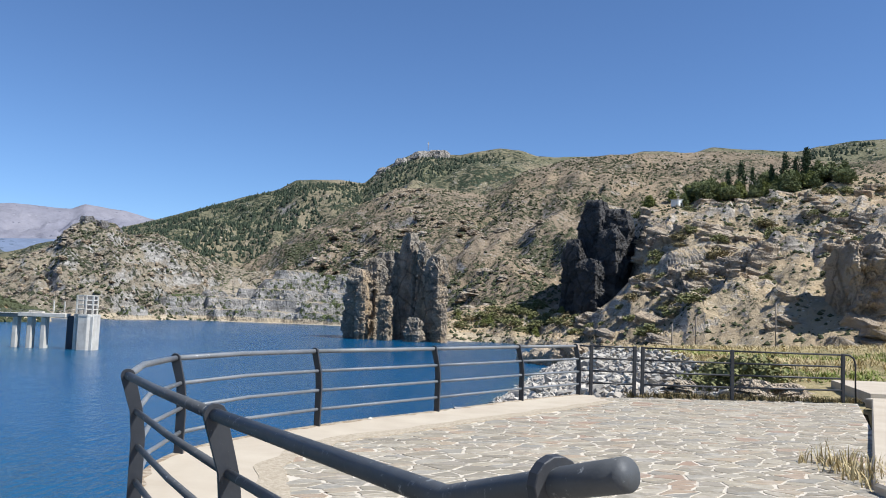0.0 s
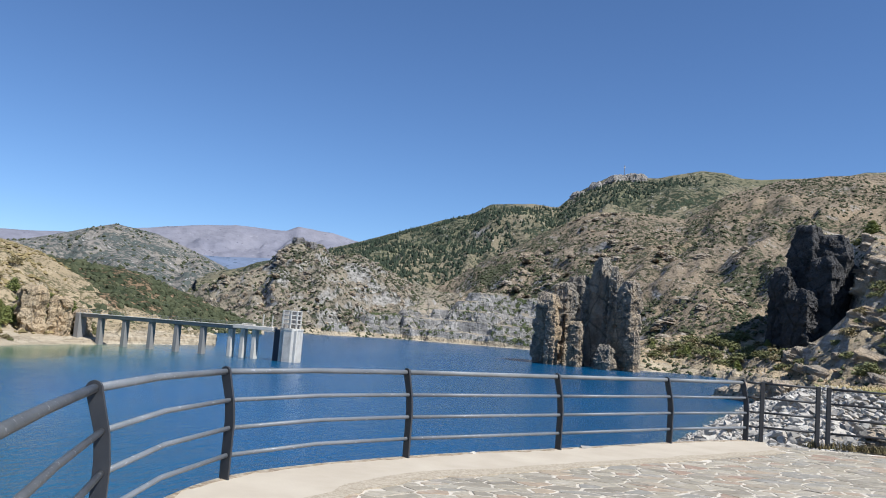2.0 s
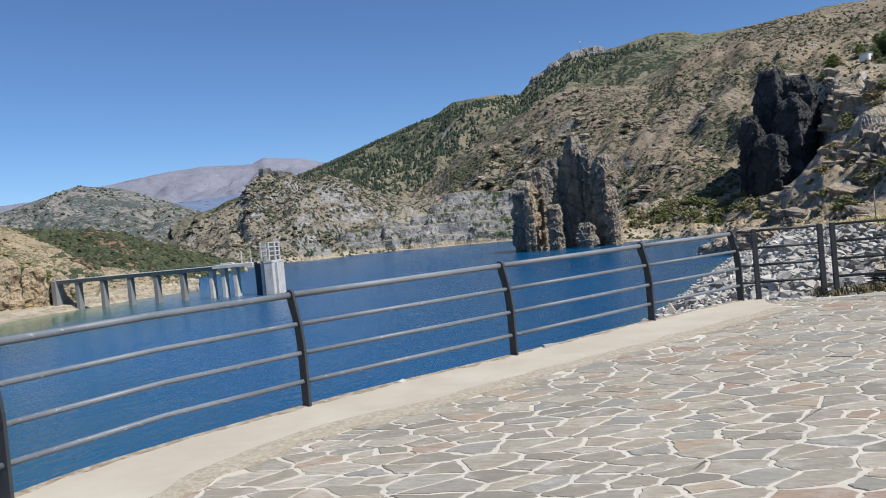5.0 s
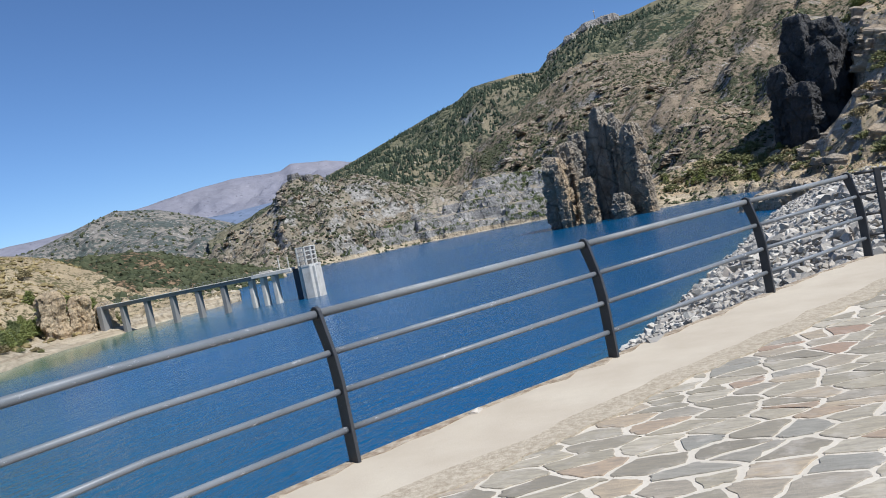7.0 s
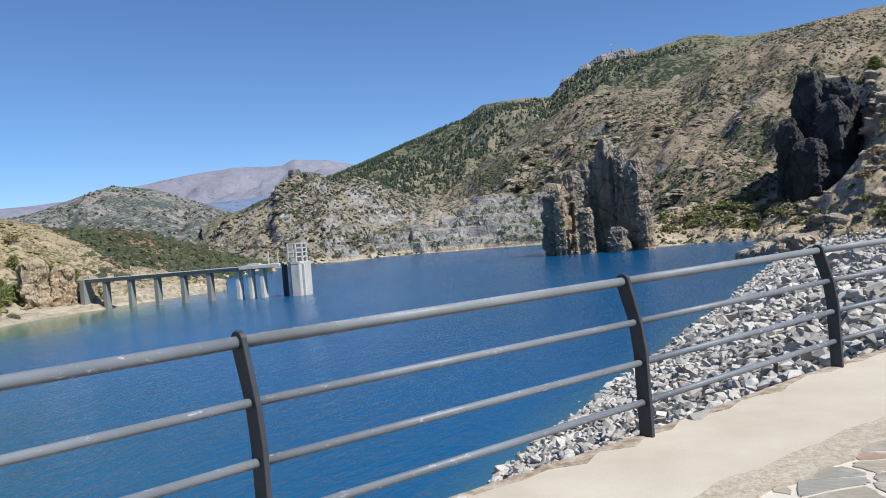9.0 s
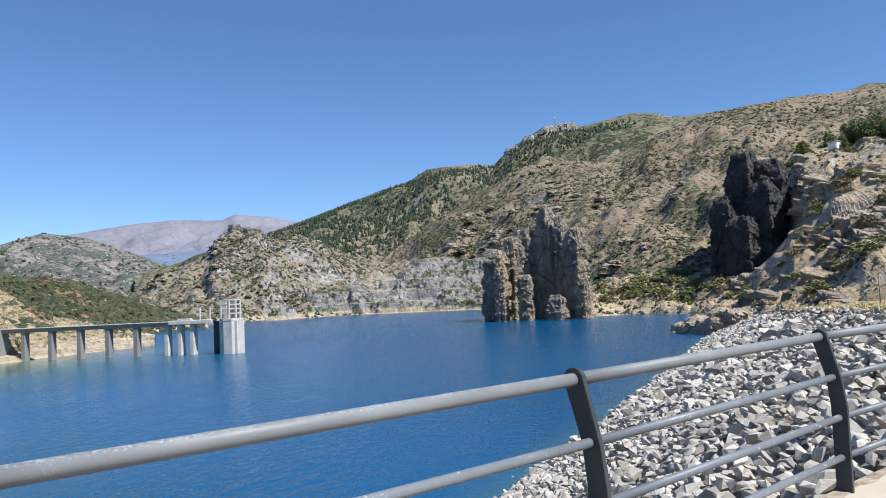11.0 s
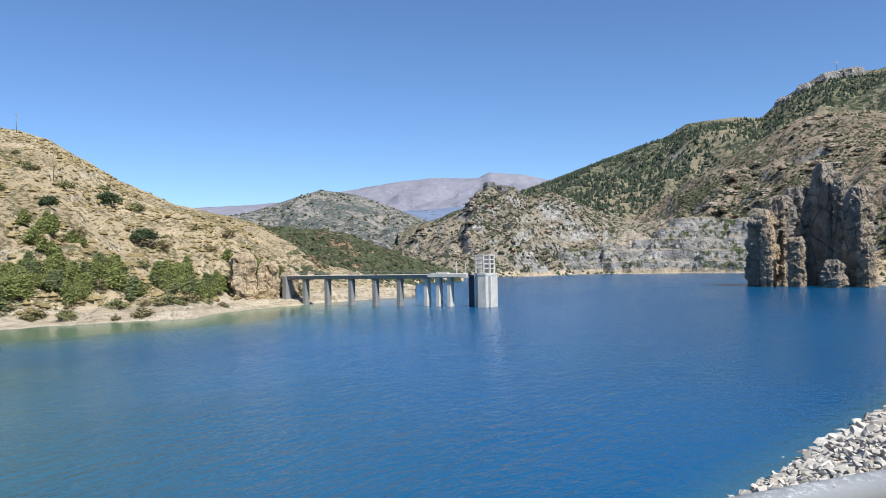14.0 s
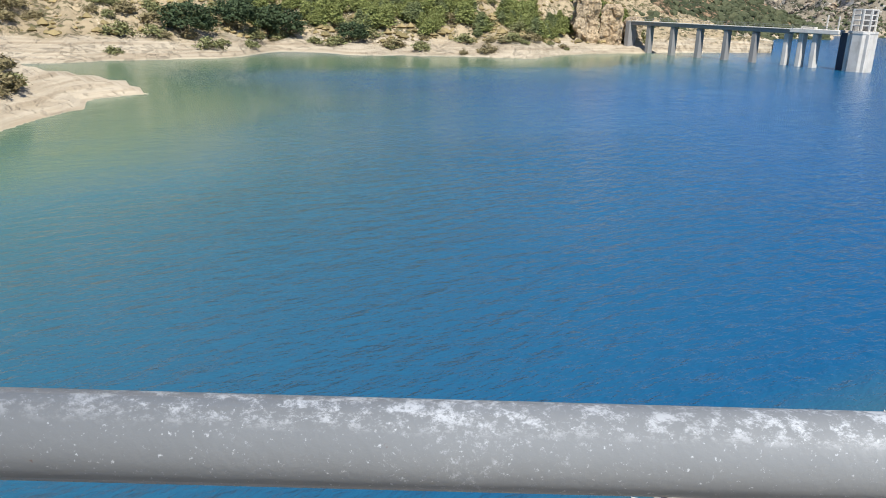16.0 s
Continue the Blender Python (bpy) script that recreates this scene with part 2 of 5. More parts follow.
def hill(name, crest, foot, mat, nu, nv, rough, freq, seed, label, prof=1.0, gully=0.0, edge=0.25, shelf=0.0, zfoot=WATER_Z - 3, steps=0.0, crag=0.0, back_drop=0.45, blocks=None):
    """A hillside lofted from its foot to its crest, and down behind. crest: (bearing, elevation, distance); foot: (bearing, distance[, z])."""
    el, cd, fd = table(crest, 1), table(crest, 2), table(foot, 1)
    fz = table(foot, 2) if len(foot[0]) > 2 else (lambda az: zfoot)
    lo, hi = min(c[0] for c in crest), max(c[0] for c in crest)
    verts, faces, rows = [], [], nv + 5

    def place(az, v):
        far = cd(az)
        zc = REF.z + far * math.tan(radians(el(az)))
        z0 = fz(az)
        if v <= 1:
            d = fd(az) + (far - fd(az)) * v
            p = v ** prof
            z = z0 + (zc - z0) * p
            if shelf:
                m = 0.10
                z = z0 + (shelf - z0) * min(1.0, v / m) ** 0.6 + (zc - shelf) * max(0.0, (v - m) / (1 - m)) ** prof
            w = min(1.0, v * 5) * (edge + (1 - edge) * min(1.0, (1 - v) * 4))
        else:
            d = far * (1 + 0.25 * (v - 1))
            z = zc - (zc - z0) * back_drop * (v - 1)
            w = edge
        q = at_bearing(az, d, z)
        n = fbm(q * freq, seed)
        g = 1 - abs(2 * abs(fbm(Vector((az * 0.16 + v * 1.2, v * 2.4, 0)), seed + 9, 4)) - 0.6)
        z += w * rough * n + w * gully * (g - 0.7)
        if crag:
            z += w * crag * max(0.0, fbm(q * freq * 3.1, seed + 4, 5)) ** 1.5 * 2
        if steps:
            zs = (z - WATER_Z) / steps
            f = zs - math.floor(zs)
            z = WATER_Z + steps * (math.floor(zs) + min(1, max(0, (f - 0.55) / 0.45)) * 0.85 + f * 0.15)
        if blocks:
            # flat-topped slabs that step down the slope, each with its own tilt
            amount, wide = blocks
            fall = (zc - z0) / max(30.0, far - fd(az))
            away = Vector((q.x - REF.x, q.y - REF.y, 0)).normalized()
            across = Vector((away.y, -away.x, 0))
            bare = min(1.0, max(0.0, 0.7 + 1.8 * fbm(q * 0.25 / wide, 74, 3)))
            for cell, share in ((wide, 0.95), (wide * 0.36, 0.6)):
                flat = Vector((q.x, q.y, 0))
                bent = flat / cell + 0.3 * Vector((fbm(flat / cell * 0.5, 71, 1), fbm(flat / cell * 0.5, 72, 1), 0))
                u = Vector((bent.dot(across) * 0.62, bent.dot(away), 0))
                dist, pts = noise.voronoi(u)
                blend = 0.5 * max(0.0, 1 - (dist[1] - dist[0]) / 0.28)
                for o, weight in ((pts[0], 1 - blend), (pts[1], blend)):
                    h = math.sin(o.x * 12.9 + o.y * 7.82) * 43.7
                    h -= math.floor(h)
                    z += weight * w * bare * amount * share * cell * (fall * (o.y - u.y) + 0.16 * (h - 0.5) + 0.10 * (o.x - u.x))
        return Vector((q.x + w * rough * 0.5 * fbm(q * freq * 1.7, seed + 2), q.y, z))

    for i in range(nu + 1):
        az = lo + (hi - lo) * i / nu
        for j in range(rows):
            verts.append(place(az, j / nv if j <= nv else 1 + (j - nv) * 0.25))
    for i in range(nu):
        for j in range(rows - 1):
            a = i * rows + j
            faces.append((a, a + rows, a + rows + 1, a + 1))
    ob = mesh_from(name, verts, faces, mat, smooth=not (blocks and blocks[0] > 0.7))
    HILLS[name] = place
    return tagged(ob, label, "hill", kind="structure")


# ---- water and the land around it ----
def water_sheet():
    verts, faces = [], []
    rings = [2.0 * 1.07 ** k for k in range(114)]
    shore = [((-10.8, 29.7), (-6.5, 51.0)), ((-6.5, 51.0), (8.0, 104.0)), ((8.0, 104.0), (29.0, 188.0)), ((-10.8, 29.7), (-12.5, 8.0)),
             ((-67.0, 22.0), (-92.0, 42.0)), ((-67.0, 22.0), (-58.0, 4.0)), ((-132.0, 48.0), (-140.0, 76.0)), ((-140.0, 76.0), (-125.0, 137.0)),
             ((-125.0, 137.0), (-140.0, 190.0)), ((-92.0, 42.0), (-132.0, 48.0))]

    def near(x, y):
        best = 1e9
        for k0, ((ax, ay), (bx, by)) in enumerate(shore):
            dx, dy = bx - ax, by - ay
            k = min(1, max(0, ((x - ax) * dx + (y - ay) * dy) / (dx * dx + dy * dy)))
            # falls off far wider along the west shore, to carry the painted reflection
            best = min(best, math.hypot(x - ax - k * dx, y - ay - k * dy) / (3.5 if k0 < 4 else 31.0) + (0.9 if k0 < 4 else 0.0))
        return best

    depth = []
    for r in rings:
        for k in range(240):
            a = k * math.tau / 240
            x, y = -8 + r * math.cos(a), 20 + r * math.sin(a)
            verts.append((x, y, WATER_Z))
            depth.append(math.exp(-near(x, y)))
    for i in range(len(rings) - 1):
        for k in range(240):
            a, b = i * 240 + k, i * 240 + (k + 1) % 240
            faces.append((a, b, b + 240, a + 240))
    faces.append(tuple(range(240)))
    n = Nodes("lake_water", 0.2, spec=0.5)
    n.b.inputs["IOR"].default_value = 1.33
    deep = n.mix(n.noise(0.012, 3), (0.003, 0.060, 0.150), (0.004, 0.076, 0.176))
    # green of the shallows, with the hillside's tan reflection mixed into the colour
    c = n.mix(n.ramp(n.attribute("shallow"), (0.12, 0.0), (0.8, 1.0)), deep, (0.075, 0.145, 0.085))
    gust = n.ramp(n.noise(0.03, 3, 0.5, n.scaled(1, 0.35, 1)), (0.4, 0.38), (0.62, 1.0))
    ripple = n.math("ADD", n.noise(1.2, 4, 0.6, n.scaled(1.0, 0.45, 1, 0.5)), n.noise(0.25, 3, 0.5, n.scaled(1, 0.5, 1, -0.3)))
    calm = n.ramp(n.math("ADD", n.attribute("shallow"), n.math("MULTIPLY", n.math("SUBTRACT", n.noise(0.05, 3), 0.5), 0.25)), (0.30, 1.0), (0.62, 0.11))
    n.bump(n.math("MULTIPLY", ripple, n.math("MULTIPLY", gust, calm)), 0.85, 0.45)
    ob = mesh_from("water", verts, faces, n.done(c, n.ramp(calm, (0.0, 0.15), (1.0, 0.2))), smooth=True)
    at = ob.data.attributes.new("shallow", "FLOAT", "POINT")
    at.data.foreach_set("value", depth)
    return tagged(ob, "deep blue reservoir water with light wind ripples", "water", kind="structure")


water_sheet()

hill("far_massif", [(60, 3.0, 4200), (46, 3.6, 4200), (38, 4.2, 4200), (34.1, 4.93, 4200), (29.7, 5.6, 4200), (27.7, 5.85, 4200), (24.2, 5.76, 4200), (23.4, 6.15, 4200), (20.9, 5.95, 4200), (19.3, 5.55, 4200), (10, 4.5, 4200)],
     [(60, 3000), (10, 3000)], M_FAR, 240, 26, 120, 0.0016, 1, "bare mountain massif on the skyline, mauve haze in its colour", prof=0.8, edge=0.06, gully=60)
hill("far_plain", [(40, 3.2, 3000), (28.4, 3.5, 3000), (25.6, 3.72, 3000), (18, 3.9, 3000)], [(40, 2300), (18, 2300)], M_FARLOW, 60, 12, 25, 0.003, 2, "wooded ridge far away, blue haze painted in its colour", edge=0.1)
hill("mid_mountain", [(62, 3.0, 2300), (52, 3.2, 2300), (45.5, 2.9, 2300), (41.1, 3.3, 2300), (38.5, 4.12, 2300), (35.5, 5.02, 2300), (32.9, 4.67, 2300), (29.7, 3.52, 2300), (27.6, 2.61, 2300), (24, 1.2, 2300), (20, 0.3, 2300)],
     [(62, 1100), (20, 1100)], M_MID, 220, 60, 30, 0.004, 3, "grey rocky mountain with pale outcrops", gully=30, edge=0.08, prof=1.05)
hill("forested_mountain", [(30, 2.0, 1600), (23, 4.2, 1600), (20.75, 4.9, 1600), (18.31, 5.74, 1600), (15.56, 6.69, 1600), (13.0, 7.56, 1600), (10.79, 8.16, 1600), (9.59, 8.92, 1600), (6.57, 9.12, 1600), (4.76, 9.02, 1600), (3.54, 10.07, 1600), (2.33, 10.78, 1600), (0.75, 11.58, 1600), (-0.8, 11.41, 1600), (-2.09, 11.38, 1600), (-3.25, 11.62, 1600), (-5.1, 11.91, 1600), (-6.76, 11.79, 1600), (-7.8, 11.45, 1600), (-9.03, 11.42, 1600), (-14.25, 11.56, 1600), (-15.43, 11.79, 1600), (-16.98, 11.77, 1600), (-18.7, 11.6, 1600), (-20.0, 12.0, 1600), (-21.1, 11.9, 1600), (-25.4, 11.48, 1600), (-26.8, 11.78, 1600), (-28.8, 12.03, 1600), (-32, 12.0, 1600), (-60, 10, 1600)],
     [(30, 760), (-60, 760)], M_GREEN, 420, 70, 22, 0.006, 4, "steep mountain with pine forest and pale summit rocks", gully=22, edge=0.10, prof=0.95, crag=3)
hill("crag_hill", [(34, -0.2, 800), (30, 0.96, 800), (28.3, 1.99, 800), (25.5, 3.3, 800), (24.2, 4.9, 800), (23.4, 5.22, 800), (21.6, 5.02, 800), (20.8, 4.3, 800), (19.2, 4.62, 800), (17.3, 3.96, 800), (15, 2.9, 800), (12.7, 2.3, 800), (9, 2.0, 800)],
     [(34, 520), (24, 500), (20, 500), (17, 555), (13, 560), (9, 560)], M_CRAG, 260, 60, 11, 0.014, 5, "rocky crag hill rising from the far shore", prof=0.95, edge=0.12, gully=18, crag=4, blocks=(0.55, 34.0))
hill("scrub_hill", [(17, 1.0, 900), (13.4, 2.6, 900), (8.1, 5.84, 900), (5.7, 7.19, 900), (2.5, 8.79, 900), (0, 9.02, 900), (-4.2, 8.62, 900), (-7, 10.4, 900), (-10.3, 11.35, 900), (-13.1, 11.7, 900), (-17, 11.65, 900), (-20.8, 11.8, 900), (-24.4, 11.3, 900), (-27.9, 10.7, 900), (-31, 10.8, 900), (-60, 9, 900)],
     [(17, 580), (10, 565), (6, 560), (2, 500), (-4, 390), (-10, 370), (-20, 420), (-60, 420)], M_GREY, 420, 90, 9, 0.012, 6, "dry scrub hillside with pale outcrops", gully=14, edge=0.1, crag=2, blocks=(0.45, 24.0))
hill("quarry_face", [(21.5, -0.9, 610), (17.4, 0.6, 610), (16.3, 0.95, 610), (12.7, 1.6, 610), (7.9, 2.5, 610), (5.0, 2.6, 610), (2.0, 1.6, 610)],
     [(21.5, 500), (17.3, 548), (16.3, 552), (10, 556), (2, 540)], M_QUARRY, 240, 44, 16, 0.03, 7, "pale terraced quarry rock above the waterline", steps=8, edge=0.7, prof=0.8, blocks=(0.75, 18.0))
hill("east_shore_bank", [(1.5, -0.2, 400), (-2, 0.1, 400), (-5, 0.6, 400), (-8, 1.0, 390), (-10.3, 0.3, 366), (-11.2, -0.4, 352), (-12, -0.1, 344), (-13, 0.9, 342), (-14, 1.9, 342), (-15, 3.0, 342), (-17, 3.9, 342), (-20, 4.4, 335)],
     [(1.5, 345), (-2, 335), (-5, 340), (-8, 320), (-10, 285), (-12, 250), (-14, 225), (-17, 205), (-20, 200)], M_CLIFFLAND, 150, 60, 5, 0.05, 8, "scrubby bank with a pale beach behind the rock stack", edge=0.3, crag=2)
hill("cliff_hill", [(-12.0, 5.5, 440), (-12.4, 7.9, 432), (-12.8, 8.3, 430), (-14.5, 7.8, 430), (-16, 8.5, 430), (-17.9, 8.7, 430), (-21.7, 8.95, 430), (-25.3, 9.6, 430), (-28.1, 9.9, 430), (-31, 10.05, 430), (-36, 9.8, 430)],
     [(-12.0, 385, -8), (-14.0, 378, -8), (-15.2, 320, -8), (-16.2, 265, -9), (-17.5, 235, -10), (-20, 215, -9), (-25, 205, -8), (-36, 194, -6)], M_CLIFFLAND, 360, 190, 6, 0.02, 9, "steep orange slope with broken rock ledges and scrub", gully=5, edge=0.12, crag=2, prof=0.95, blocks=(1.0, 13.0))
hill("west_hill", [(110, 9, 420), (80, 9, 420), (62, 8.7, 420), (58.8, 8.68, 420), (57.0, 8.55, 420), (54.6, 8.5, 420), (52.6, 7.92, 420), (50.9, 6.94, 420), (48.9, 5.6, 420), (45.2, 4.0, 420), (42.5, 3.3, 420), (40.6, 2.9, 420), (37, 1.2, 400), (34, -0.6, 350), (31, -1.8, 300), (28.5, -2.6, 275)],
     [(110, 125), (85, 130), (75, 138), (70, 146), (63.4, 156), (61.4, 172), (53.2, 170), (43.6, 181), (41.6, 198), (37, 222), (34, 240), (28.5, 268)], M_WEST, 320, 110, 4, 0.03, 10, "straw-coloured hillside with terraces and scrub", edge=0.15, gully=4, prof=0.92, crag=1.5, shelf=-8.5)
hill("maquis_knoll", [(42, 2.3, 450), (40.6, 2.5, 450), (37.5, 2.24, 450), (35.1, 2.16, 450), (33.5, 1.91, 450), (32.7, 1.52, 450), (30.3, 0.75, 450), (27, -0.62, 450), (25.2, -1.3, 450)],
     [(42, 262), (36, 255), (32, 300), (28, 400), (25.2, 430)], M_MAQUIS, 140, 50, 4, 0.03, 11, "low knoll covered in dark maquis scrub", edge=0.2, prof=0.8)
hill("spit", [(67.4, -7.6, 104), (68.4, -6.75, 106), (70, -6.2, 108), (72.6, -5.7, 108), (76.0, -4.7, 108), (80, -2.2, 108), (85, -1.0, 108), (100, -1, 105), (120, 0, 100)],
     [(67.4, 103), (68.4, 100), (70, 94), (72.6, 77), (76.5, 69), (85, 61), (100, 56), (120, 52)], M_BEACH, 160, 120, 0.9, 0.06, 12, "pale layered earth spit with dry grass", edge=0.3, steps=0.6, prof=0.6)

# ---- terrace ----
POSTS = [(0.14, 1.48), (-1.05, 3.68), (-2.34, 6.12), (-2.79, 8.71), (-1.61, 11.07), (0.08, 13.18), (1.74, 15.31), (3.16, 16.91)]
KERB_IN = [(1.0, 4.3), (-0.45, 5.0), (-1.05, 6.1), (-1.30, 6.9), (-1.57, 7.95), (-1.54, 8.9), (-1.17, 9.93), (-0.48, 10.72), (0.02, 11.36), (0.75, 12.25), (2.04, 13.75), (3.6, 15.7)]
RISE = [0.31, 0.11, 0.04, 0.0, 0.0, 0.0, 0.0, 0.0]      # the railing climbs with the ramp
LEAN = 0.10        # the heads of the posts lean out over the water
RAILS = [(0.24, 0.022), (0.50, 0.022), (0.765, 0.022), (1.033, 0.030)]


def catmull(pts, n):
    pts = [Vector((*p, 0)) for p in pts]
    pts = [2 * pts[0] - pts[1], *pts, 2 * pts[-1] - pts[-2]]
    out = []
    for i in range(1, len(pts) - 2):
        a, b, c, d = pts[i - 1:i + 3]
        for k in range(n):
            t = k / n
            out.append(0.5 * ((2 * b) + (c - a) * t + (2 * a - 5 * b + 4 * c - d) * t * t + (3 * b - a - 3 * c + d) * t ** 3))
    out.append(pts[-2])
    return [(p.x, p.y) for p in out]


def outward(i):
    a = Vector((*POSTS[max(0, i - 1)], 0))
    b = Vector((*POSTS[min(len(POSTS) - 1, i + 1)], 0))
    d = (b - a).normalized()
    return Vector((-d.y, d.x, 0))


n = Nodes("painted_steel", 0.45, 0.0, 0.4)
wear = n.noise(9, 6, 0.7)
c = n.mix(n.ramp(n.noise(2.2, 4), (0.3, 0.0), (0.7, 1.0)), (0.135, 0.144, 0.152), (0.19, 0.198, 0.206))
c = n.mix(n.ramp(n.noise(170, 3, 0.75), (0.64, 0.0), (0.72, 0.6)), c, (0.5, 0.5, 0.48))
c = n.mix(n.ramp(n.noise(15, 6, 0.75, n.scaled(1, 1, 2.2)), (0.60, 0.0), (0.66, 0.75)), c, (0.55, 0.55, 0.56))
c = n.mix(n.ramp(n.noise(34, 5, 0.7), (0.72, 0.0), (0.76, 0.6)), c, (0.11, 0.075, 0.055))
n.bump(n.noise(160, 3), 0.15, 0.004)
M_RAIL = n.done(c, n.ramp(wear, (0.3, 0.35), (0.7, 0.6)))
n = Nodes("post_steel", 0.5, 0.0, 0.4)
c = n.mix(n.ramp(n.noise(3, 5, 0.7), (0.3, 0.0), (0.7, 1.0)), (0.030, 0.031, 0.034), (0.052, 0.053, 0.057))
c = n.mix(n.ramp(n.noise(60, 4, 0.75), (0.66, 0.0), (0.72, 0.5)), c, (0.40, 0.40, 0.40))
n.bump(n.noise(120, 3), 0.15, 0.003)
M_POST = n.done(c)
n = Nodes("bleached_steel", 0.5, 0.0, 0.35)
c = n.mix(n.ramp(n.noise(2.5, 5, 0.6), (0.3, 0.0), (0.7, 1.0)), (0.165, 0.168, 0.165), (0.225, 0.228, 0.222))
c = n.mix(n.ramp(n.noise(230, 3, 0.8), (0.63, 0.0), (0.72, 0.7)), c, (0.60, 0.60, 0.60))
c = n.mix(n.ramp(n.math("ADD", n.noise(150, 6, 0.85), n.math("MULTIPLY", n.noise(5, 4), 0.45)), (0.86, 0.0), (0.96, 0.5)), c, (0.50, 0.50, 0.50))
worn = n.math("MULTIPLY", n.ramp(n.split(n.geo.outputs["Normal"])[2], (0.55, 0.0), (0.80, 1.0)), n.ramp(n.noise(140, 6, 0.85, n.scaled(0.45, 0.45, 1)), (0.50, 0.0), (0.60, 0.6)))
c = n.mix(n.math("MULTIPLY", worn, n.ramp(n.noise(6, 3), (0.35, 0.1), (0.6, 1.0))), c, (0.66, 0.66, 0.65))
c = n.mix(n.ramp(n.noise(28, 4, 0.7), (0.71, 0.0), (0.74, 0.85)), c, (0.12, 0.06, 0.04))
n.bump(n.noise(180, 3), 0.12, 0.003)
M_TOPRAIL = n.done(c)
n = Nodes("weathered_steel", 0.55, 0.0, 0.3)
c = n.mix(n.ramp(n.noise(4, 5, 0.7), (0.3, 0.0), (0.7, 1.0)), (0.060, 0.063, 0.066), (0.105, 0.107, 0.108))
c = n.mix(n.ramp(n.noise(26, 6, 0.75), (0.60, 0.0), (0.66, 0.7)), c, (0.42, 0.42, 0.40))
c = n.mix(n.ramp(n.noise(40, 5, 0.7), (0.66, 0.0), (0.70, 0.8)), c, (0.035, 0.03, 0.028))
n.bump(n.noise(160, 3), 0.15, 0.004)
M_OLDRAIL = n.done(c)
n = Nodes("dark_steel", 0.5, 0.2, 0.4)
c = n.mix(n.noise(6, 5, 0.7), (0.030, 0.030, 0.033), (0.055, 0.053, 0.052))
M_DARK = n.done(c)

n = Nodes("kerb_concrete", 0.9, spec=0.2)
c = n.mix(n.ramp(n.noise(1.3, 5, 0.6), (0.3, 0.0), (0.7, 1.0)), (0.45, 0.375, 0.28), (0.535, 0.46, 0.35))
c = n.mix(n.ramp(n.noise(0.55, 6, 0.7), (0.55, 0.0), (0.75, 0.5)), c, (0.40, 0.33, 0.25))
c = n.mix(n.ramp(n.noise(60, 4, 0.7), (0.6, 0.0), (0.8, 0.5)), c, (0.36, 0.30, 0.23))
n.bump(n.math("ADD", n.noise(70, 4, 0.7), n.noise(5, 3)), 0.4, 0.008)
M_KERB = n.done(c)
n = Nodes("mortar", 0.95, spec=0.1)
c = n.mix(n.ramp(n.noise(2.0, 5, 0.6), (0.3, 0.0), (0.7, 1.0)), (0.53, 0.465, 0.37), (0.63, 0.56, 0.455))
c = n.mix(n.ramp(n.noise(45, 4, 0.7), (0.55, 0.0), (0.8, 0.5)), c, (0.33, 0.28, 0.22))
n.bump(n.noise(55, 5, 0.7), 0.5, 0.01)
M_MORTAR = n.done(c)


def flag_mat(name, island):
    n = Nodes(name, 0.75, spec=0.3)
    r = n.random(island)
    base = n.ramp(r, (0.0, (0.25, 0.215, 0.16)), (0.2, (0.43, 0.365, 0.26)), (0.4, (0.30, 0.26, 0.19)), (0.55, (0.49, 0.42, 0.31)), (0.72, (0.29, 0.27, 0.225)), (0.9, (0.45, 0.35, 0.235)), (1.0, (0.36, 0.235, 0.16)))
    grain = n.noise(7, 6, 0.75, n.scaled(1, 4.5, 1, 0.7))
    c = n.mix(n.ramp(grain, (0.32, 0.75), (0.62, 0.0)), base, (0.19, 0.17, 0.135))
    c = n.mix(n.ramp(n.noise(3.5, 5, 0.7), (0.52, 0.0), (0.72, 0.7)), c, (0.50, 0.44, 0.365))
    n.bump(n.math("ADD", grain, n.noise(80, 3, 0.7)), 0.35, 0.012)
    return n.done(c)


M_FLAG = flag_mat("flagstone", False)
M_FLAG_FAR = flag_mat("flagstone_far", True)


def slab(name, outline, z0, z1, mat, label, category):
    bm = bmesh.new()
    lo = [bm.verts.new((x, y, z0)) for x, y in outline]
    hi = [bm.verts.new((x, y, z1)) for x, y in outline]
    k = len(outline)
    bm.faces.new(hi)
    bm.faces.new(lo[::-1])
    for i in range(k):
        bm.faces.new((lo[i], lo[(i + 1) % k], hi[(i + 1) % k], hi[i]))
    bmesh.ops.recalc_face_normals(bm, faces=bm.faces[:])
    ob = part(name, bm, mat, None)
    return tagged(ob, label, category, kind="structure")


inner = catmull(KERB_IN, 12)
outer = catmull([(Vector((*p, 0)) + outward(i) * 0.065).to_2d()[:] for i, p in enumerate(POSTS)], 12)
RIGHT = [(10.2, 17.55), (7.0, 12.5), (4.5, 8.1), (4.5, -14.0)]
floor_outline = inner + [(3.5, 16.6), (9.4, 17.3)] + RIGHT[1:] + [(-4.0, -14.0), (-4.0, 1.0), (0.2, 1.0), (1.1, 4.1)]
slab("floor", floor_outline, -0.3, 0.0, M_MORTAR, "pale cement bed between the flagstones of the terrace", "floor")
kerb_outline = outer + [(3.5, 16.9), (3.45, 16.55)] + inner[::-1] + [(0.35, 1.3)]
slab("kerb", kerb_outline, -0.45, 0.012, M_KERB, "worn pale concrete edging under the railing", "kerb")

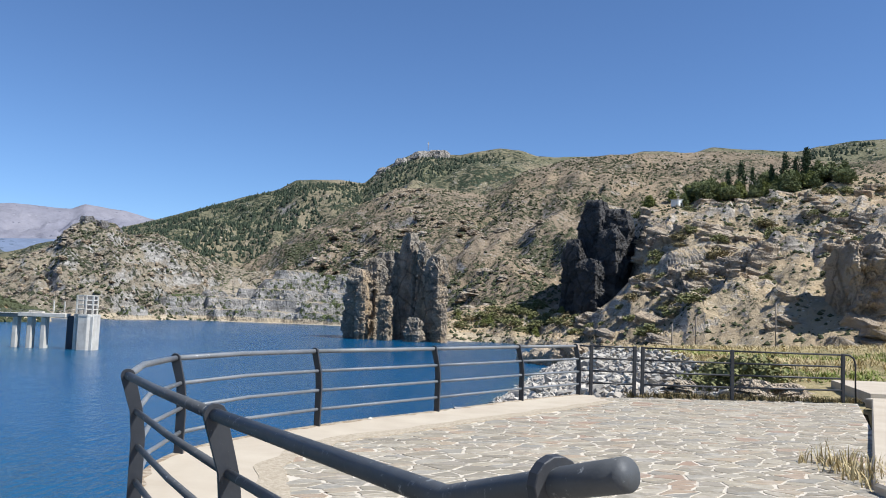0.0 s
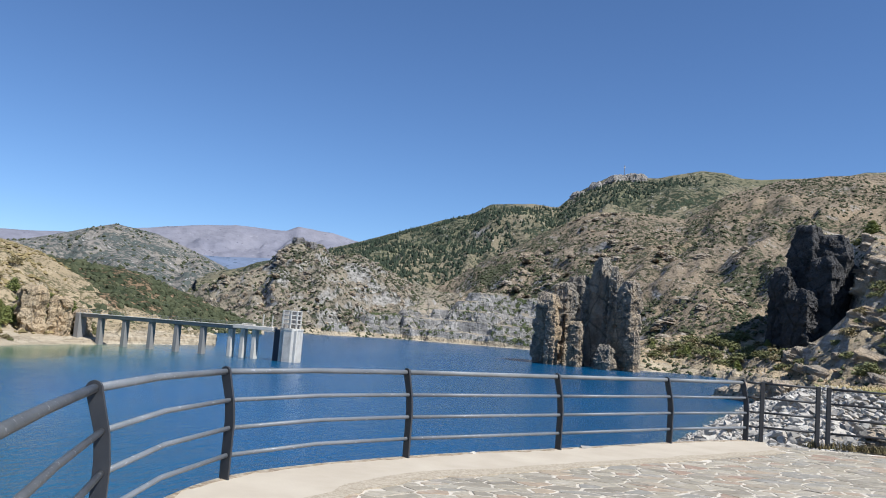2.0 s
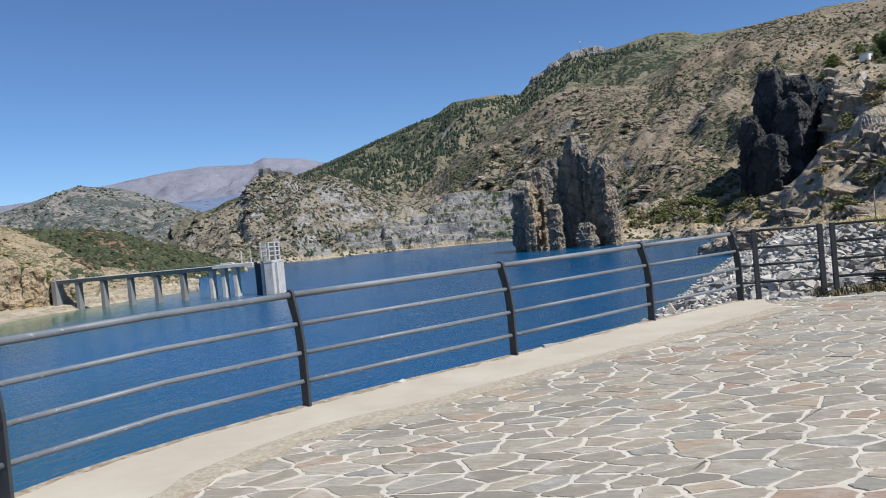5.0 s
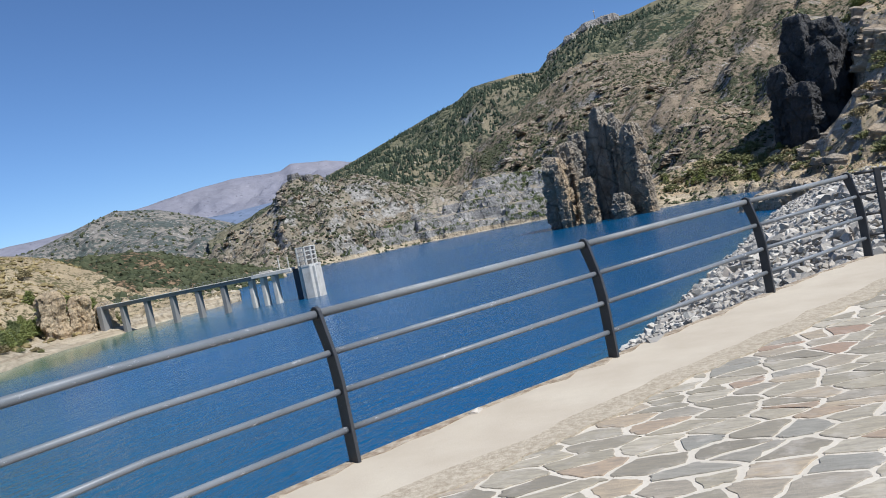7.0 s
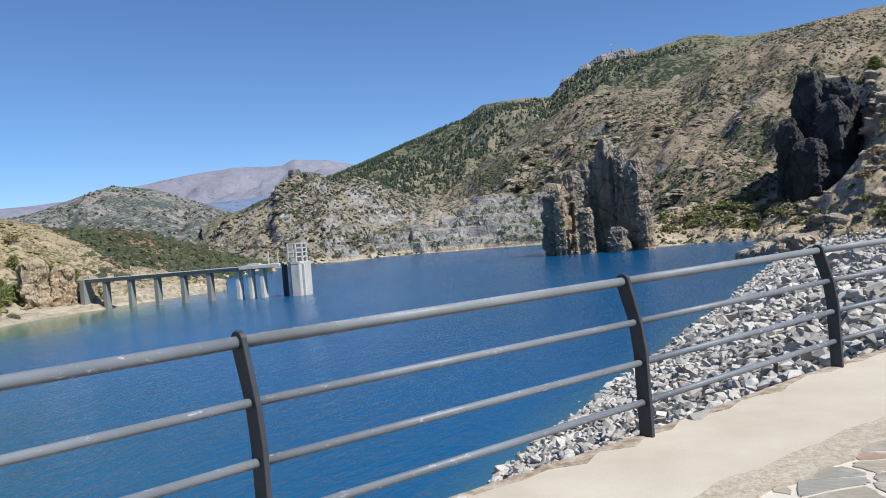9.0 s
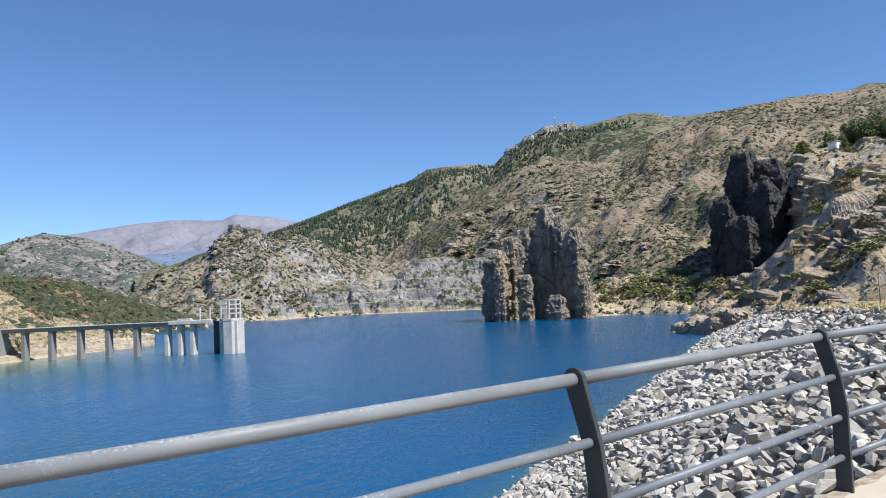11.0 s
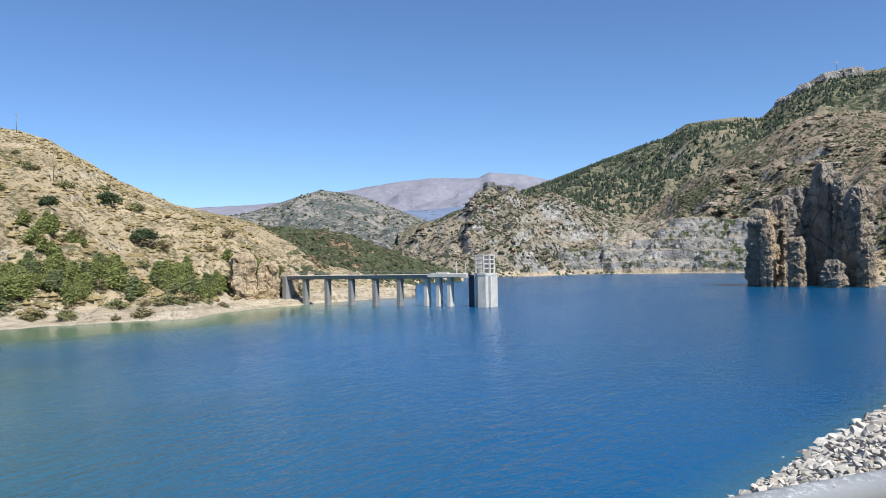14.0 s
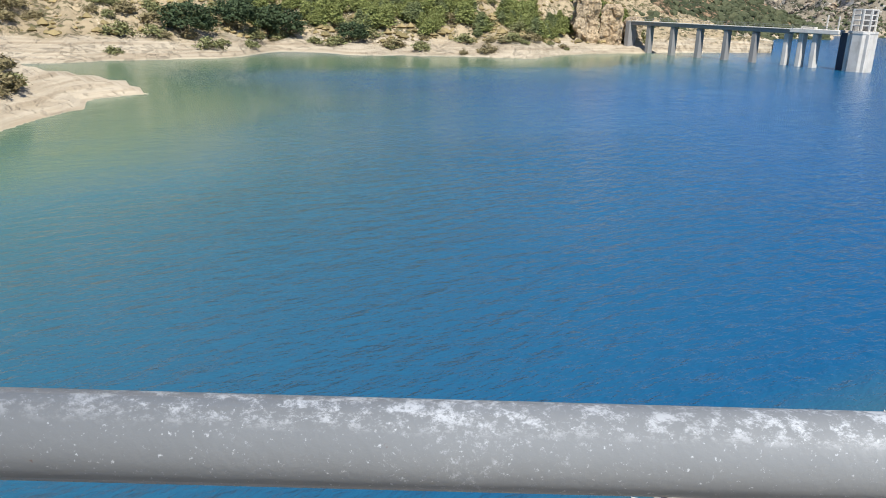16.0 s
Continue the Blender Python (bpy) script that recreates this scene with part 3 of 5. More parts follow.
verts, faces = [], []
for y, zz, left in ((-14, 0.33, -4.0), (1.05, 0.33, -4.0), (1.12, 0.33, 0.1), (3.6, 0.10, -0.85), (5.2, -0.02, -1.6)):
    verts += [(left, y, zz), (4.4, y, zz), (4.4, y, -0.1), (left, y, -0.1)]
for k in range(4):
    a = k * 4
    faces += [(a, a + 1, a + 5, a + 4), (a + 1, a + 2, a + 6, a + 5), (a + 3, a, a + 4, a + 7)]
faces += [(3, 2, 1, 0)]
tagged(mesh_from("ramp", verts, faces, M_KERB), "shallow pale concrete ramp down to the terrace", "ramp", kind="structure")

n = Nodes("gravel_strip", 0.95, spec=0.1)
c = n.mix(n.ramp(n.noise(26, 5, 0.7), (0.35, 0.0), (0.65, 1.0)), (0.33, 0.27, 0.19), (0.52, 0.44, 0.33))
n.bump(n.noise(40, 4, 0.7), 0.8, 0.012)
M_GRAVEL = n.done(c)
strip_out, strip_in = [], []
for k, (x, y) in enumerate(inner):
    a, b = inner[max(0, k - 1)], inner[min(len(inner) - 1, k + 1)]
    d = Vector((b[0] - a[0], b[1] - a[1], 0)).normalized()
    w = 0.22 + 0.10 * noise.noise(Vector((x * 2, y * 2, 0)))
    strip_out.append((x - d.y * w, y + d.x * w))
    w = 0.05 + 0.09 * noise.noise(Vector((x * 4, y * 4, 2)))
    strip_in.append((x + d.y * w, y - d.x * w))
strip = slab("verge", strip_in[12:] + strip_out[12:][::-1], -0.02, 0.017, M_GRAVEL, "rough gravelly seam between edging and flagstones", "seam")
soil_in = []
for k, (x, y) in enumerate(outer):
    a, b = outer[max(0, k - 1)], outer[min(len(outer) - 1, k + 1)]
    d = Vector((b[0] - a[0], b[1] - a[1], 0)).normalized()
    w = 0.085 + 0.12 * noise.noise(Vector((x * 4.3, y * 4.3, 4)))
    soil_in.append((x + d.y * w, y - d.x * w))
n = Nodes("washed_soil", 0.95, spec=0.1)
c = n.mix(n.ramp(n.noise(9, 6, 0.75), (0.4, 0.0), (0.62, 1.0)), (0.24, 0.175, 0.115), (0.50, 0.42, 0.315))
n.bump(n.noise(30, 5, 0.7), 0.9, 0.015)
slab("soil_edge", outer[16:] + soil_in[16:][::-1], -0.02, 0.017, n.done(c), "brown soil washed along the outer edge of the concrete", "soil")


def steel_post(parent, at, dirn, out, rise=0.0):
    """A flat bar, bent outwards near its head, rounded over the top tube."""
    bm = bmesh.new()
    path = [(0.0, 0.0), (0.0, 0.57), (0.02, 0.765), (LEAN, 1.033)]
    half_w, half_t = 0.052, 0.014
    ring = []
    pts = []
    for k, (o, z) in enumerate(path):
        w = half_w if k < 2 else half_w - 0.004 * (k - 1)
        pts.append((o - w, z - (0.012 if k > 1 else 0)))
    pts_out = [(o + half_w, z) for o, z in path[:-1]]
    head = []
    o, z = path[-1]
    for k in range(9):
        a = radians(-25 + 205 * k / 8)
        head.append((o + 0.054 * math.cos(a), z + 0.054 * math.sin(a)))
    prof = pts_out + head + pts[:-1][::-1]
    for s in (-1, 1):
        ring.append([bm.verts.new(Vector((*at, z + (rise if z > 0 else 0))) + out * o + dirn * half_t * s) for o, z in prof])
    bm.faces.new(ring[0])
    bm.faces.new(ring[1][::-1])
    k = len(prof)
    for i in range(k):
        bm.faces.new((ring[0][i], ring[0][(i + 1) % k], ring[1][(i + 1) % k], ring[1][i]))
    bmesh.ops.recalc_face_normals(bm, faces=bm.faces[:])
    bmesh.ops.bevel(bm, geom=[e for e in bm.edges if e.calc_face_angle(0) > 1.2], offset=0.002, segments=1, affect="EDGES")
    return part("post", bm, M_POST, parent)


def tube(name, pts, r, mat, parent, sides=14, label=""):
    bm = bmesh.new()
    rings = []
    for i, p in enumerate(pts):
        d = (pts[min(i + 1, len(pts) - 1)] - pts[max(i - 1, 0)]).normalized()
        side = d.cross(Vector((0, 0, 1)))
        if side.length < 1e-3:
            side = Vector((1, 0, 0))
        side.normalize()
        up = side.cross(d)
        rings.append([bm.verts.new(p + r * (math.cos(a) * side + math.sin(a) * up)) for a in (k * math.tau / sides for k in range(sides))])
    for a, b in zip(rings, rings[1:]):
        for k in range(sides):
            bm.faces.new((a[k], a[(k + 1) % sides], b[(k + 1) % sides], b[k]))
    bm.faces.new(rings[0])
    bm.faces.new(rings[-1][::-1])
    bmesh.ops.recalc_face_normals(bm, faces=bm.faces[:])
    return part(name, bm, mat, parent, label, smooth=True)


railing = thing("railing", (0, 0, 0), "grey painted steel railing with bent posts along the terrace edge", "railing")
line = [Vector((*p, 0)) for p in POSTS]
for i, p in enumerate(POSTS):
    o = outward(i)
    d = Vector((o.y, -o.x, 0))
    steel_post(railing, p, d, o, RISE[i])
bend = {0: -0.16, 1: 0.02, 2: 0.12, 3: 0.16}
for i in range(len(POSTS) - 1):
    for z, r in RAILS:
        def head_of(k):
            lean = LEAN if z > 0.9 else (0.025 if z > 0.7 else 0.0)
            return line[k] + outward(k) * lean + Vector((0, 0, z + RISE[k]))
        a, b = head_of(i), head_of(i + 1)
        mid = (a + b) / 2 + outward(i).lerp(outward(i + 1), 0.5) * bend.get(i, 0.0)
        pts = [a, mid, b] if i in bend else [a, b]
        if i == 0:
            mid = a.lerp(b, 0.156) + Vector((0, 0, -0.08))
            pts = [a + (a - mid).normalized() * (0.20 if z > 0.9 else 0.04), a, mid, b]
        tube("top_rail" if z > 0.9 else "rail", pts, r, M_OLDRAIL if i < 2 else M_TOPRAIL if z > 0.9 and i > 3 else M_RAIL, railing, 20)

gate = thing("metal_gate", (0, 0, 0), "dark steel barrier closing the end of the terrace", "gate")
GATE = [(3.42, 16.92), (4.36, 16.95), (4.54, 16.97), (6.55, 17.15), (9.15, 17.45)]


def box(parent, name, a, b, w, h, mat, label=""):
    """A bar of width w and height h from a to b."""
    a, b = Vector(a), Vector(b)
    d = (b - a).normalized()
    side = d.cross(Vector((0, 0, 1))) if abs(d.z) < 0.9 else d.cross(Vector((0, 1, 0)))
    side.normalize()
    up = side.cross(d)
    bm = bmesh.new()
    v = [bm.verts.new(p + side * sx * w / 2 + up * sy * h / 2) for p in (a, b) for sx, sy in ((-1, -1), (1, -1), (1, 1), (-1, 1))]
    for f in ((0, 1, 2, 3), (7, 6, 5, 4), (0, 4, 5, 1), (1, 5, 6, 2), (2, 6, 7, 3), (3, 7, 4, 0)):
        bm.faces.new([v[k] for k in f])
    bmesh.ops.recalc_face_normals(bm, faces=bm.faces[:])
    bmesh.ops.bevel(bm, geom=bm.edges[:], offset=min(w, h) * 0.12, segments=1, affect="EDGES")
    return part(name, bm, mat, parent, label)


for x, y in GATE:
    box(gate, "post", (x, y, 0), (x, y, 1.08), 0.075, 0.06, M_DARK)
for (ax, ay), (bx, by) in zip([POSTS[-1], *GATE], GATE):
    if (ax, ay) == GATE[1]:
        continue
    for z in (0.27, 0.53, 0.79, 1.05):
        tube("rail", [Vector((ax, ay, z)), Vector((bx, by, z))], 0.02, M_DARK, gate, 10)
x, y = GATE[-1]
tube("end_hoop", [Vector((x, y, 1.05)), Vector((x + 0.15, y + 0.02, 1.05)), Vector((x + 0.26, y + 0.03, 0.98)), Vector((x + 0.30, y + 0.03, 0.85)), Vector((x + 0.30, y + 0.03, 0.0))], 0.022, M_DARK, gate, 10)

# ---- dam slope ----
TOE = [(-14.5, -6.0), (-12.5, 12.0), (-11.6, 24.0), (-10.8, 29.7), (-6.5, 51.0), (8.0, 104.0), (29.0, 188.0), (34.0, 205.0)]
HEAD = [(-4.0, -6.0, -0.6), (-3.2, 8.0, -0.6), (-1.75, 11.15, -0.28), (0.0, 13.3, -0.24), (3.15, 17.1, -0.22), (9.4, 17.9, -0.3), (10.0, 26.0, -0.2), (12.5, 42.0, 0.0), (15.0, 60.0, -0.6), (23.0, 100.0, -2.2), (37.0, 165.0, -5.0), (44.0, 200.0, -6.5)]


def along(pts, t):
    ks = np.linspace(0, 1, len(pts))
    return [float(np.interp(t, ks, [p[c] for p in pts])) for c in range(len(pts[0]))]


def by_y(pts, y, c):
    return float(np.interp(y, [p[1] for p in pts], [p[c] for p in pts]))


def slope_place(s, v):
    """s: along the dam, v: 0 at the water, 1 at the crest."""
    toe_y = -6 + 211 * s ** 1.6
    a = Vector((by_y(TOE, toe_y, 0), toe_y, WATER_Z))
    head_y = -6 + 206 * s ** 1.75
    b = Vector((by_y(HEAD, head_y, 0), head_y, by_y(HEAD, head_y, 2)))
    return a.lerp(b, v)


verts, faces = [], []
for i in range(121):
    for j in range(25):
        p = slope_place(i / 120, -0.25 + 1.25 * j / 24)
        verts.append((p.x, p.y, p.z - 0.25 + 0.12 * fbm(p * 0.9, 3)))
for i in range(120):
    for j in range(24):
        a = i * 25 + j
        faces.append((a, a + 25, a + 26, a + 1))
n = Nodes("rubble_bed", 0.95, spec=0.1)
M_BED = n.done(n.mix(n.noise(1.5, 5), (0.16, 0.14, 0.12), (0.30, 0.27, 0.23)))
tagged(mesh_from("ground_slope", verts, faces, M_BED), "stony bed of the dam slope under the rubble", "slope", kind="structure")
# ---- ground to the east ----
M_GRASS = terrain_mat("dry_grass_ground", (0.40, 0.32, 0.17), (0.33, 0.27, 0.13), (0.42, 0.37, 0.29), (0.14, 0.17, 0.05), 0.08, 0.9, 0.05, -0.05, bump=0.3)
verts, faces = [], []
for i in range(61):
    for j in range(31):
        k = i / 60
        y = -14 + 220 * k ** 1.5
        left = by_y([(4.6, -14, 0), (4.6, 8.0, 0), (9.6, 17.3, 0), (10.0, 26.0, 0), (12.5, 42.0, 0), (15.0, 60.0, 0), (23.0, 100.0, 0), (37.0, 165.0, 0), (44.0, 206.0, 0)], y, 0)
        w = j / 30
        x = left + (220 * w ** 1.8)
        z = 0.02 + by_y([(0, -14, -0.1), (0, 18, -0.15), (0, 42, 0.0), (0, 100, -2.0), (0, 206, -6.3)], y, 2) + min(1, w * 6) * (0.5 * fbm(Vector((x, y, 0)) * 0.06, 21) + 0.03 * (x - left))
        verts.append((x, y, z))
for i in range(60):
    for j in range(30):
        a = i * 31 + j
        faces.append((a, a + 31, a + 32, a + 1))
tagged(mesh_from("ground", verts, faces, M_GRASS, smooth=True), "dry straw-coloured grassland beside the dam", "grass", kind="structure")


# ---- rock masses ----
def rock_mass(name, columns, mat, label, z0=WATER_Z - 3, nz=46, na=56, kind="", turn=0.78, category="rock", broken=1.0):
    """Broken rock towers grown into one mass. columns: (bearing, half width in degrees, distance, elevation of the top, depth / width[, turn, brokenness])."""
    root = thing(name, at_bearing(columns[0][0], columns[0][2], z0), label, category, kind=kind)
    for k, (az, half, d, el, deep, *own) in enumerate(columns):
        face, jag = own or (turn, broken)
        verts, faces = [], []
        c = at_bearing(az, d)
        rx = d * math.radians(half)
        ry = rx * deep
        z1 = REF.z + d * math.tan(radians(el))
        base = len(verts)
        for j in range(nz + 1):
            v = j / nz
            z = z0 + (z1 - z0) * v
            for i in range(na):
                a = i * math.tau / na
                ca_, sa_ = math.cos(a + face + 0.14 * math.sin(k * 2.3)), math.sin(a + face + 0.14 * math.sin(k * 2.3))
                box_r = 1 / max(abs(ca_), abs(sa_)) ** 0.85
                q = Vector((c.x + rx * math.cos(a), c.y + ry * math.sin(a), z))
                big = fbm(q / (rx * 1.1), 33 + k % 3, 3)
                crack = abs(fbm(Vector((q.x, q.y, q.z * 0.6)) / (rx * 0.75), 35, 5))
                ledge = math.tanh(5 * fbm(Vector((q.x * 0.4, q.y * 0.4, q.z * 1.5)) / (rx * 0.9), 31, 4))
                joint = Vector((q.x, q.y, q.z * 0.85)) / (rx * 0.66) + 0.25 * Vector((big, ledge * 0.3, big))
                h, gap = block_noise(joint)
                h2, gap2 = block_noise(joint * 2.6)
                r = box_r * (0.93 + 0.16 * big + 0.05 * ledge) + jag * (0.30 * (h - 0.5) - 0.08 * gap + 0.11 * (h2 - 0.5) - 0.04 * gap2)
                r += 0.04 * fbm(q / (rx * 0.25), 39, 4) - 0.08 * max(0.0, 0.14 - crack) / 0.14
                top = max(0.0, (v - 0.80) / 0.20)
                r = max(0.05, r) * (1 - 0.38 * top ** 2.5) * (1 + 0.12 * (1 - v) ** 3)
                zz = z + rx * 0.22 * fbm(q / (rx * 1.2), 37, 4) * v
                verts.append((c.x + rx * r * math.cos(a), c.y + ry * r * math.sin(a), zz))
        verts.append((c.x, c.y, z1 + 0.01 * (z1 - z0)))
        for j in range(nz):
            for i in range(na):
                a, b = base + j * na + i, base + j * na + (i + 1) % na
                faces.append((a, b, b + na, a + na))
        last = base + nz * na
        for i in range(na):
            faces.append((last + i, last + (i + 1) % na, base + (nz + 1) * na))
        ob = mesh_from("crag", verts, faces, mat, root)
        ob.matrix_parent_inverse = root.matrix_world.inverted()
    return root


rock_mass("rock_stack", [(4.85, 0.85, 333, 2.9, 1.0), (3.75, 0.78, 338, 3.75, 1.0), (2.75, 0.95, 344, 4.2, 0.9, 0.75, 0.8), (0.85, 1.1, 341, 4.6, 0.9, 0.85, 0.45), (1.15, 0.66, 341, 5.65, 1.0, 0.85, 0.5),
                         (0.3, 0.34, 333, 5.1, 1.0), (-0.75, 0.74, 328, 4.1, 1.0, 0.5, 0.9), (2.85, 0.5, 322, 1.0, 1.0), (0.7, 0.62, 317, -0.5, 0.9), (-1.15, 0.46, 321, 0.6, 1.0), (4.55, 0.42, 325, 1.9, 1.0)],
          M_STACK, "tall broken rock stack standing in the lake", turn=0.45, nz=96, na=110)
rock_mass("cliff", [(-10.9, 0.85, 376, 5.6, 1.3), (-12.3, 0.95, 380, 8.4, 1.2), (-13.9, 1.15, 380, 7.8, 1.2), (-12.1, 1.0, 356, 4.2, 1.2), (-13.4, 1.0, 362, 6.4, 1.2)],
          M_SHADECLIFF, "sheer rock cliff above the lake, darkened by painted shade", turn=0.72, nz=90, na=110, broken=0.45)
rock_mass("cliff_outcrop", [(-29.6, 1.15, 232, 5.4, 2.3), (-31.4, 1.2, 236, 6.2, 2.0), (-28.6, 0.6, 240, 4.6, 1.8)], M_CLIFF, "rugged rock outcrop with a shaded cleft", z0=-9, turn=0.25, nz=70, na=80)
rock_mass("shore_rock", [(-7.9, 0.9, 212, -2.75, 1.8), (-9.3, 1.2, 207, -2.35, 1.6), (-10.8, 1.2, 202, -1.9, 1.5)], M_SHOREROCK, "low flat pale rock at the end of the rubble slope", nz=14)
rock_mass("earth_bank", [(40.4, 0.9, 232, 0.5, 0.9), (38.7, 0.8, 236, -0.1, 0.9), (37.3, 0.6, 240, -0.8, 0.9)], M_BANK, "pale bare earth bank at the end of the bridge", z0=-12, nz=30)
rock_mass("earth_bank", [(55.0, 1.1, 233, 1.5, 0.6), (53.0, 1.1, 235, 1.8, 0.6), (51.2, 0.9, 238, 1.3, 0.6)], M_BANK, "pale eroded earth bank above the pines", z0=-6, nz=30)
rock_mass("crag_top", [(24.0, 0.42, 770, 4.75, 0.9), (23.3, 0.5, 774, 5.35, 0.9), (22.4, 0.48, 777, 5.15, 0.9), (21.6, 0.42, 778, 4.85, 0.9), (20.9, 0.4, 772, 4.1, 0.9), (22.0, 0.5, 764, 4.0, 0.9)], M_CRAGROCK, "dark crag crowning the hill across the lake", z0=14, turn=0.7)
rock_mass("summit_rock", [(1.9, 0.7, 1570, 10.9, 0.9), (0.7, 0.9, 1575, 11.5, 0.9), (-0.6, 0.8, 1580, 11.6, 0.9), (3.2, 0.7, 1570, 10.2, 0.9)], M_PALE, "pale bare rock on the mountain summit", z0=230, nz=24)

# ledges that break out of the slope above the grass
rng = random.Random(5)
LEDGE = []
for k in range(9):
    verts, faces = [], []
    r0 = random.Random(300 + k)
    nr, na = 15, 26
    beds = []
    t = 0.0
    for j in range(8):
        beds.append((t, r0.uniform(0.78, 1.08) * (1 - 0.45 * (j / 7) ** 1.6), r0.uniform(-0.12, 0.12), r0.uniform(-0.12, 0.12)))
        t += r0.uniform(0.06, 0.19)
    tall = t
    for j in range(nr + 1):
        t0, wide, ox, oy = beds[j // 2]
        t = (t0 if j % 2 == 0 else (beds[j // 2 + 1][0] if j // 2 < 7 else tall)) / tall
        for i in range(na):
            a = i * math.tau / na
            r = wide * (1.0 if j % 2 == 0 else 0.66) / max(abs(math.cos(a + k)), abs(math.sin(a + k))) ** 0.8
            r *= 0.85 + 0.40 * fbm(Vector((math.cos(a) * 1.6, math.sin(a) * 1.6, (j // 2) * 0.7 + k * 5)), 41, 6)
            verts.append((ox + r * math.cos(a), oy + r * math.sin(a), -0.6 + 1.2 * t + 0.04 * fbm(Vector((math.cos(a), math.sin(a), t * 3 + k)) * 2, 43)))
    verts.append((0, 0, 0.63))
    for j in range(nr):
        for i in range(na):
            a, b = j * na + i, j * na + (i + 1) % na
            faces.append((a, b, b + na, a + na))
    for i in range(na):
        faces.append((nr * na + i, nr * na + (i + 1) % na, (nr + 1) * na))
    LEDGE.append((np.array(verts), faces))


def scatter(name, shapes, spots, mat, label, category, parent=None, kind="stuff", smooth=False):
    """One mesh of many small pieces. spots: (place, scale xyz, turn, tilt)."""
    vs, fs, base = [], [], 0
    for k, (p, sc, rz, tilt) in enumerate(spots):
        v, f = shapes[k % len(shapes)]
        m = np.array(Euler((tilt[0], tilt[1], rz)).to_matrix())
        vs.append((v * np.array(sc)) @ m.T + np.array(p))
        fs.extend([tuple(i + base for i in face) for face in f])
        base += len(v)
    return tagged(mesh_from(name, np.concatenate(vs).tolist(), fs, mat, parent, smooth), label, category, kind=kind)


spots = []
for k in range(620):
    az, v = rng.uniform(-31, -15), rng.uniform(0.03, 0.85)
    p = HILLS["cliff_hill"](az, v)
    if fbm(p * 0.03, 51) < -0.06 or (-28.9 < az < -25.6 and v < 0.28) or (-19.3 < az < -16.4 and v > 0.6):
        continue
    s = rng.uniform(1.1, 3.6)
    spots.append((p, (s * rng.uniform(1.0, 1.6), s * rng.uniform(0.9, 1.4), s * rng.uniform(0.4, 0.9)), rng.uniform(-0.9, 0.3), (rng.uniform(-0.05, 0.35), rng.uniform(0.0, 0.35))))
for k in range(34):
    az, v = rng.uniform(-18.5, -11.5), rng.uniform(0.15, 0.95)
    s = rng.uniform(1.2, 3.6)
    spots.append((HILLS["east_shore_bank"](az, v), (s * rng.uniform(1.0, 1.6), s * 1.1, s * rng.uniform(0.3, 0.65)), rng.uniform(-0.9, 0.3), (rng.uniform(-0.05, 0.35), rng.uniform(0.0, 0.35))))
LEDGE_MESH = []
for k in range(10):
    # squared blocks, broken along their edges
    r0 = random.Random(500 + k)
    bm = bmesh.new()
    for sx in (-1, 1):
        for sy in (-1, 1):
            for sz in (-1, 1):
                for i in range(3):
                    bm.verts.new((sx * r0.uniform(0.55, 1.0), sy * r0.uniform(0.55, 1.0), sz * r0.uniform(0.5, 0.85)))
    bmesh.ops.convex_hull(bm, input=bm.verts[:])
    bmesh.ops.delete(bm, geom=[v for v in bm.verts if not v.link_faces], context="VERTS")
    bmesh.ops.triangulate(bm, faces=bm.faces[:])
    bmesh.ops.subdivide_edges(bm, edges=bm.edges[:], cuts=2, use_grid_fill=True)
    for v in bm.verts:
        v.co *= 1 + 0.28 * fbm((v.co.x * 1.3, v.co.y * 1.3, v.co.z * 2.6), 80 + k, 4)
    me = bpy.data.meshes.new("rock_ledge")
    bm.to_mesh(me)
    bm.free()
    me.materials.append(M_CLIFF)
    LEDGE_MESH.append(me)
for k, (p, sc, rz, tilt) in enumerate(spots):
    ob = new("rock_ledge", LEDGE_MESH[k % len(LEDGE_MESH)])
    ob.matrix_basis = Matrix.LocRotScale(p, Euler((tilt[0], tilt[1], rz)), Vector(sc))
    tagged(ob, "broken pale grey rock block on the orange slope", "rock", "rock ledges on the slope")
spots = []
for k in range(420):
    az, v = rng.uniform(-9, 14), rng.uniform(0.1, 0.97)
    p = HILLS["scrub_hill"](az, v)
    if fbm(p * 0.008, 52) < 0.1:
        continue
    s = rng.uniform(2.0, 6.0)
    spots.append((p, (s * 1.5, s, s * 0.7), rng.uniform(0, 6), (0.1, 0.1)))
for k in range(420):
    az, v = rng.uniform(15, 30), rng.uniform(0.1, 0.97)
    p = HILLS["crag_hill"](az, v)
    s = rng.uniform(1.2, 3.4)
    spots.append((p, (s * 1.3, s, s * 0.9), rng.uniform(0, 6), (0.1, 0.1)))
scatter("hill_rocks", LEDGE, spots, M_CLIFF, "pale rocks breaking through the scrub", "rock")

# ---- trees and scrub ----


def leaf_mat(name, a, b):
    n = Nodes(name, 0.85, spec=0.15)
    c = n.mix(n.random(True), a, b)
    c = n.mix(n.ramp(n.noise(1.4, 3), (0.3, 0.6), (0.7, 0.0)), c, tuple(v * 0.45 for v in a))
    return n.done(c)


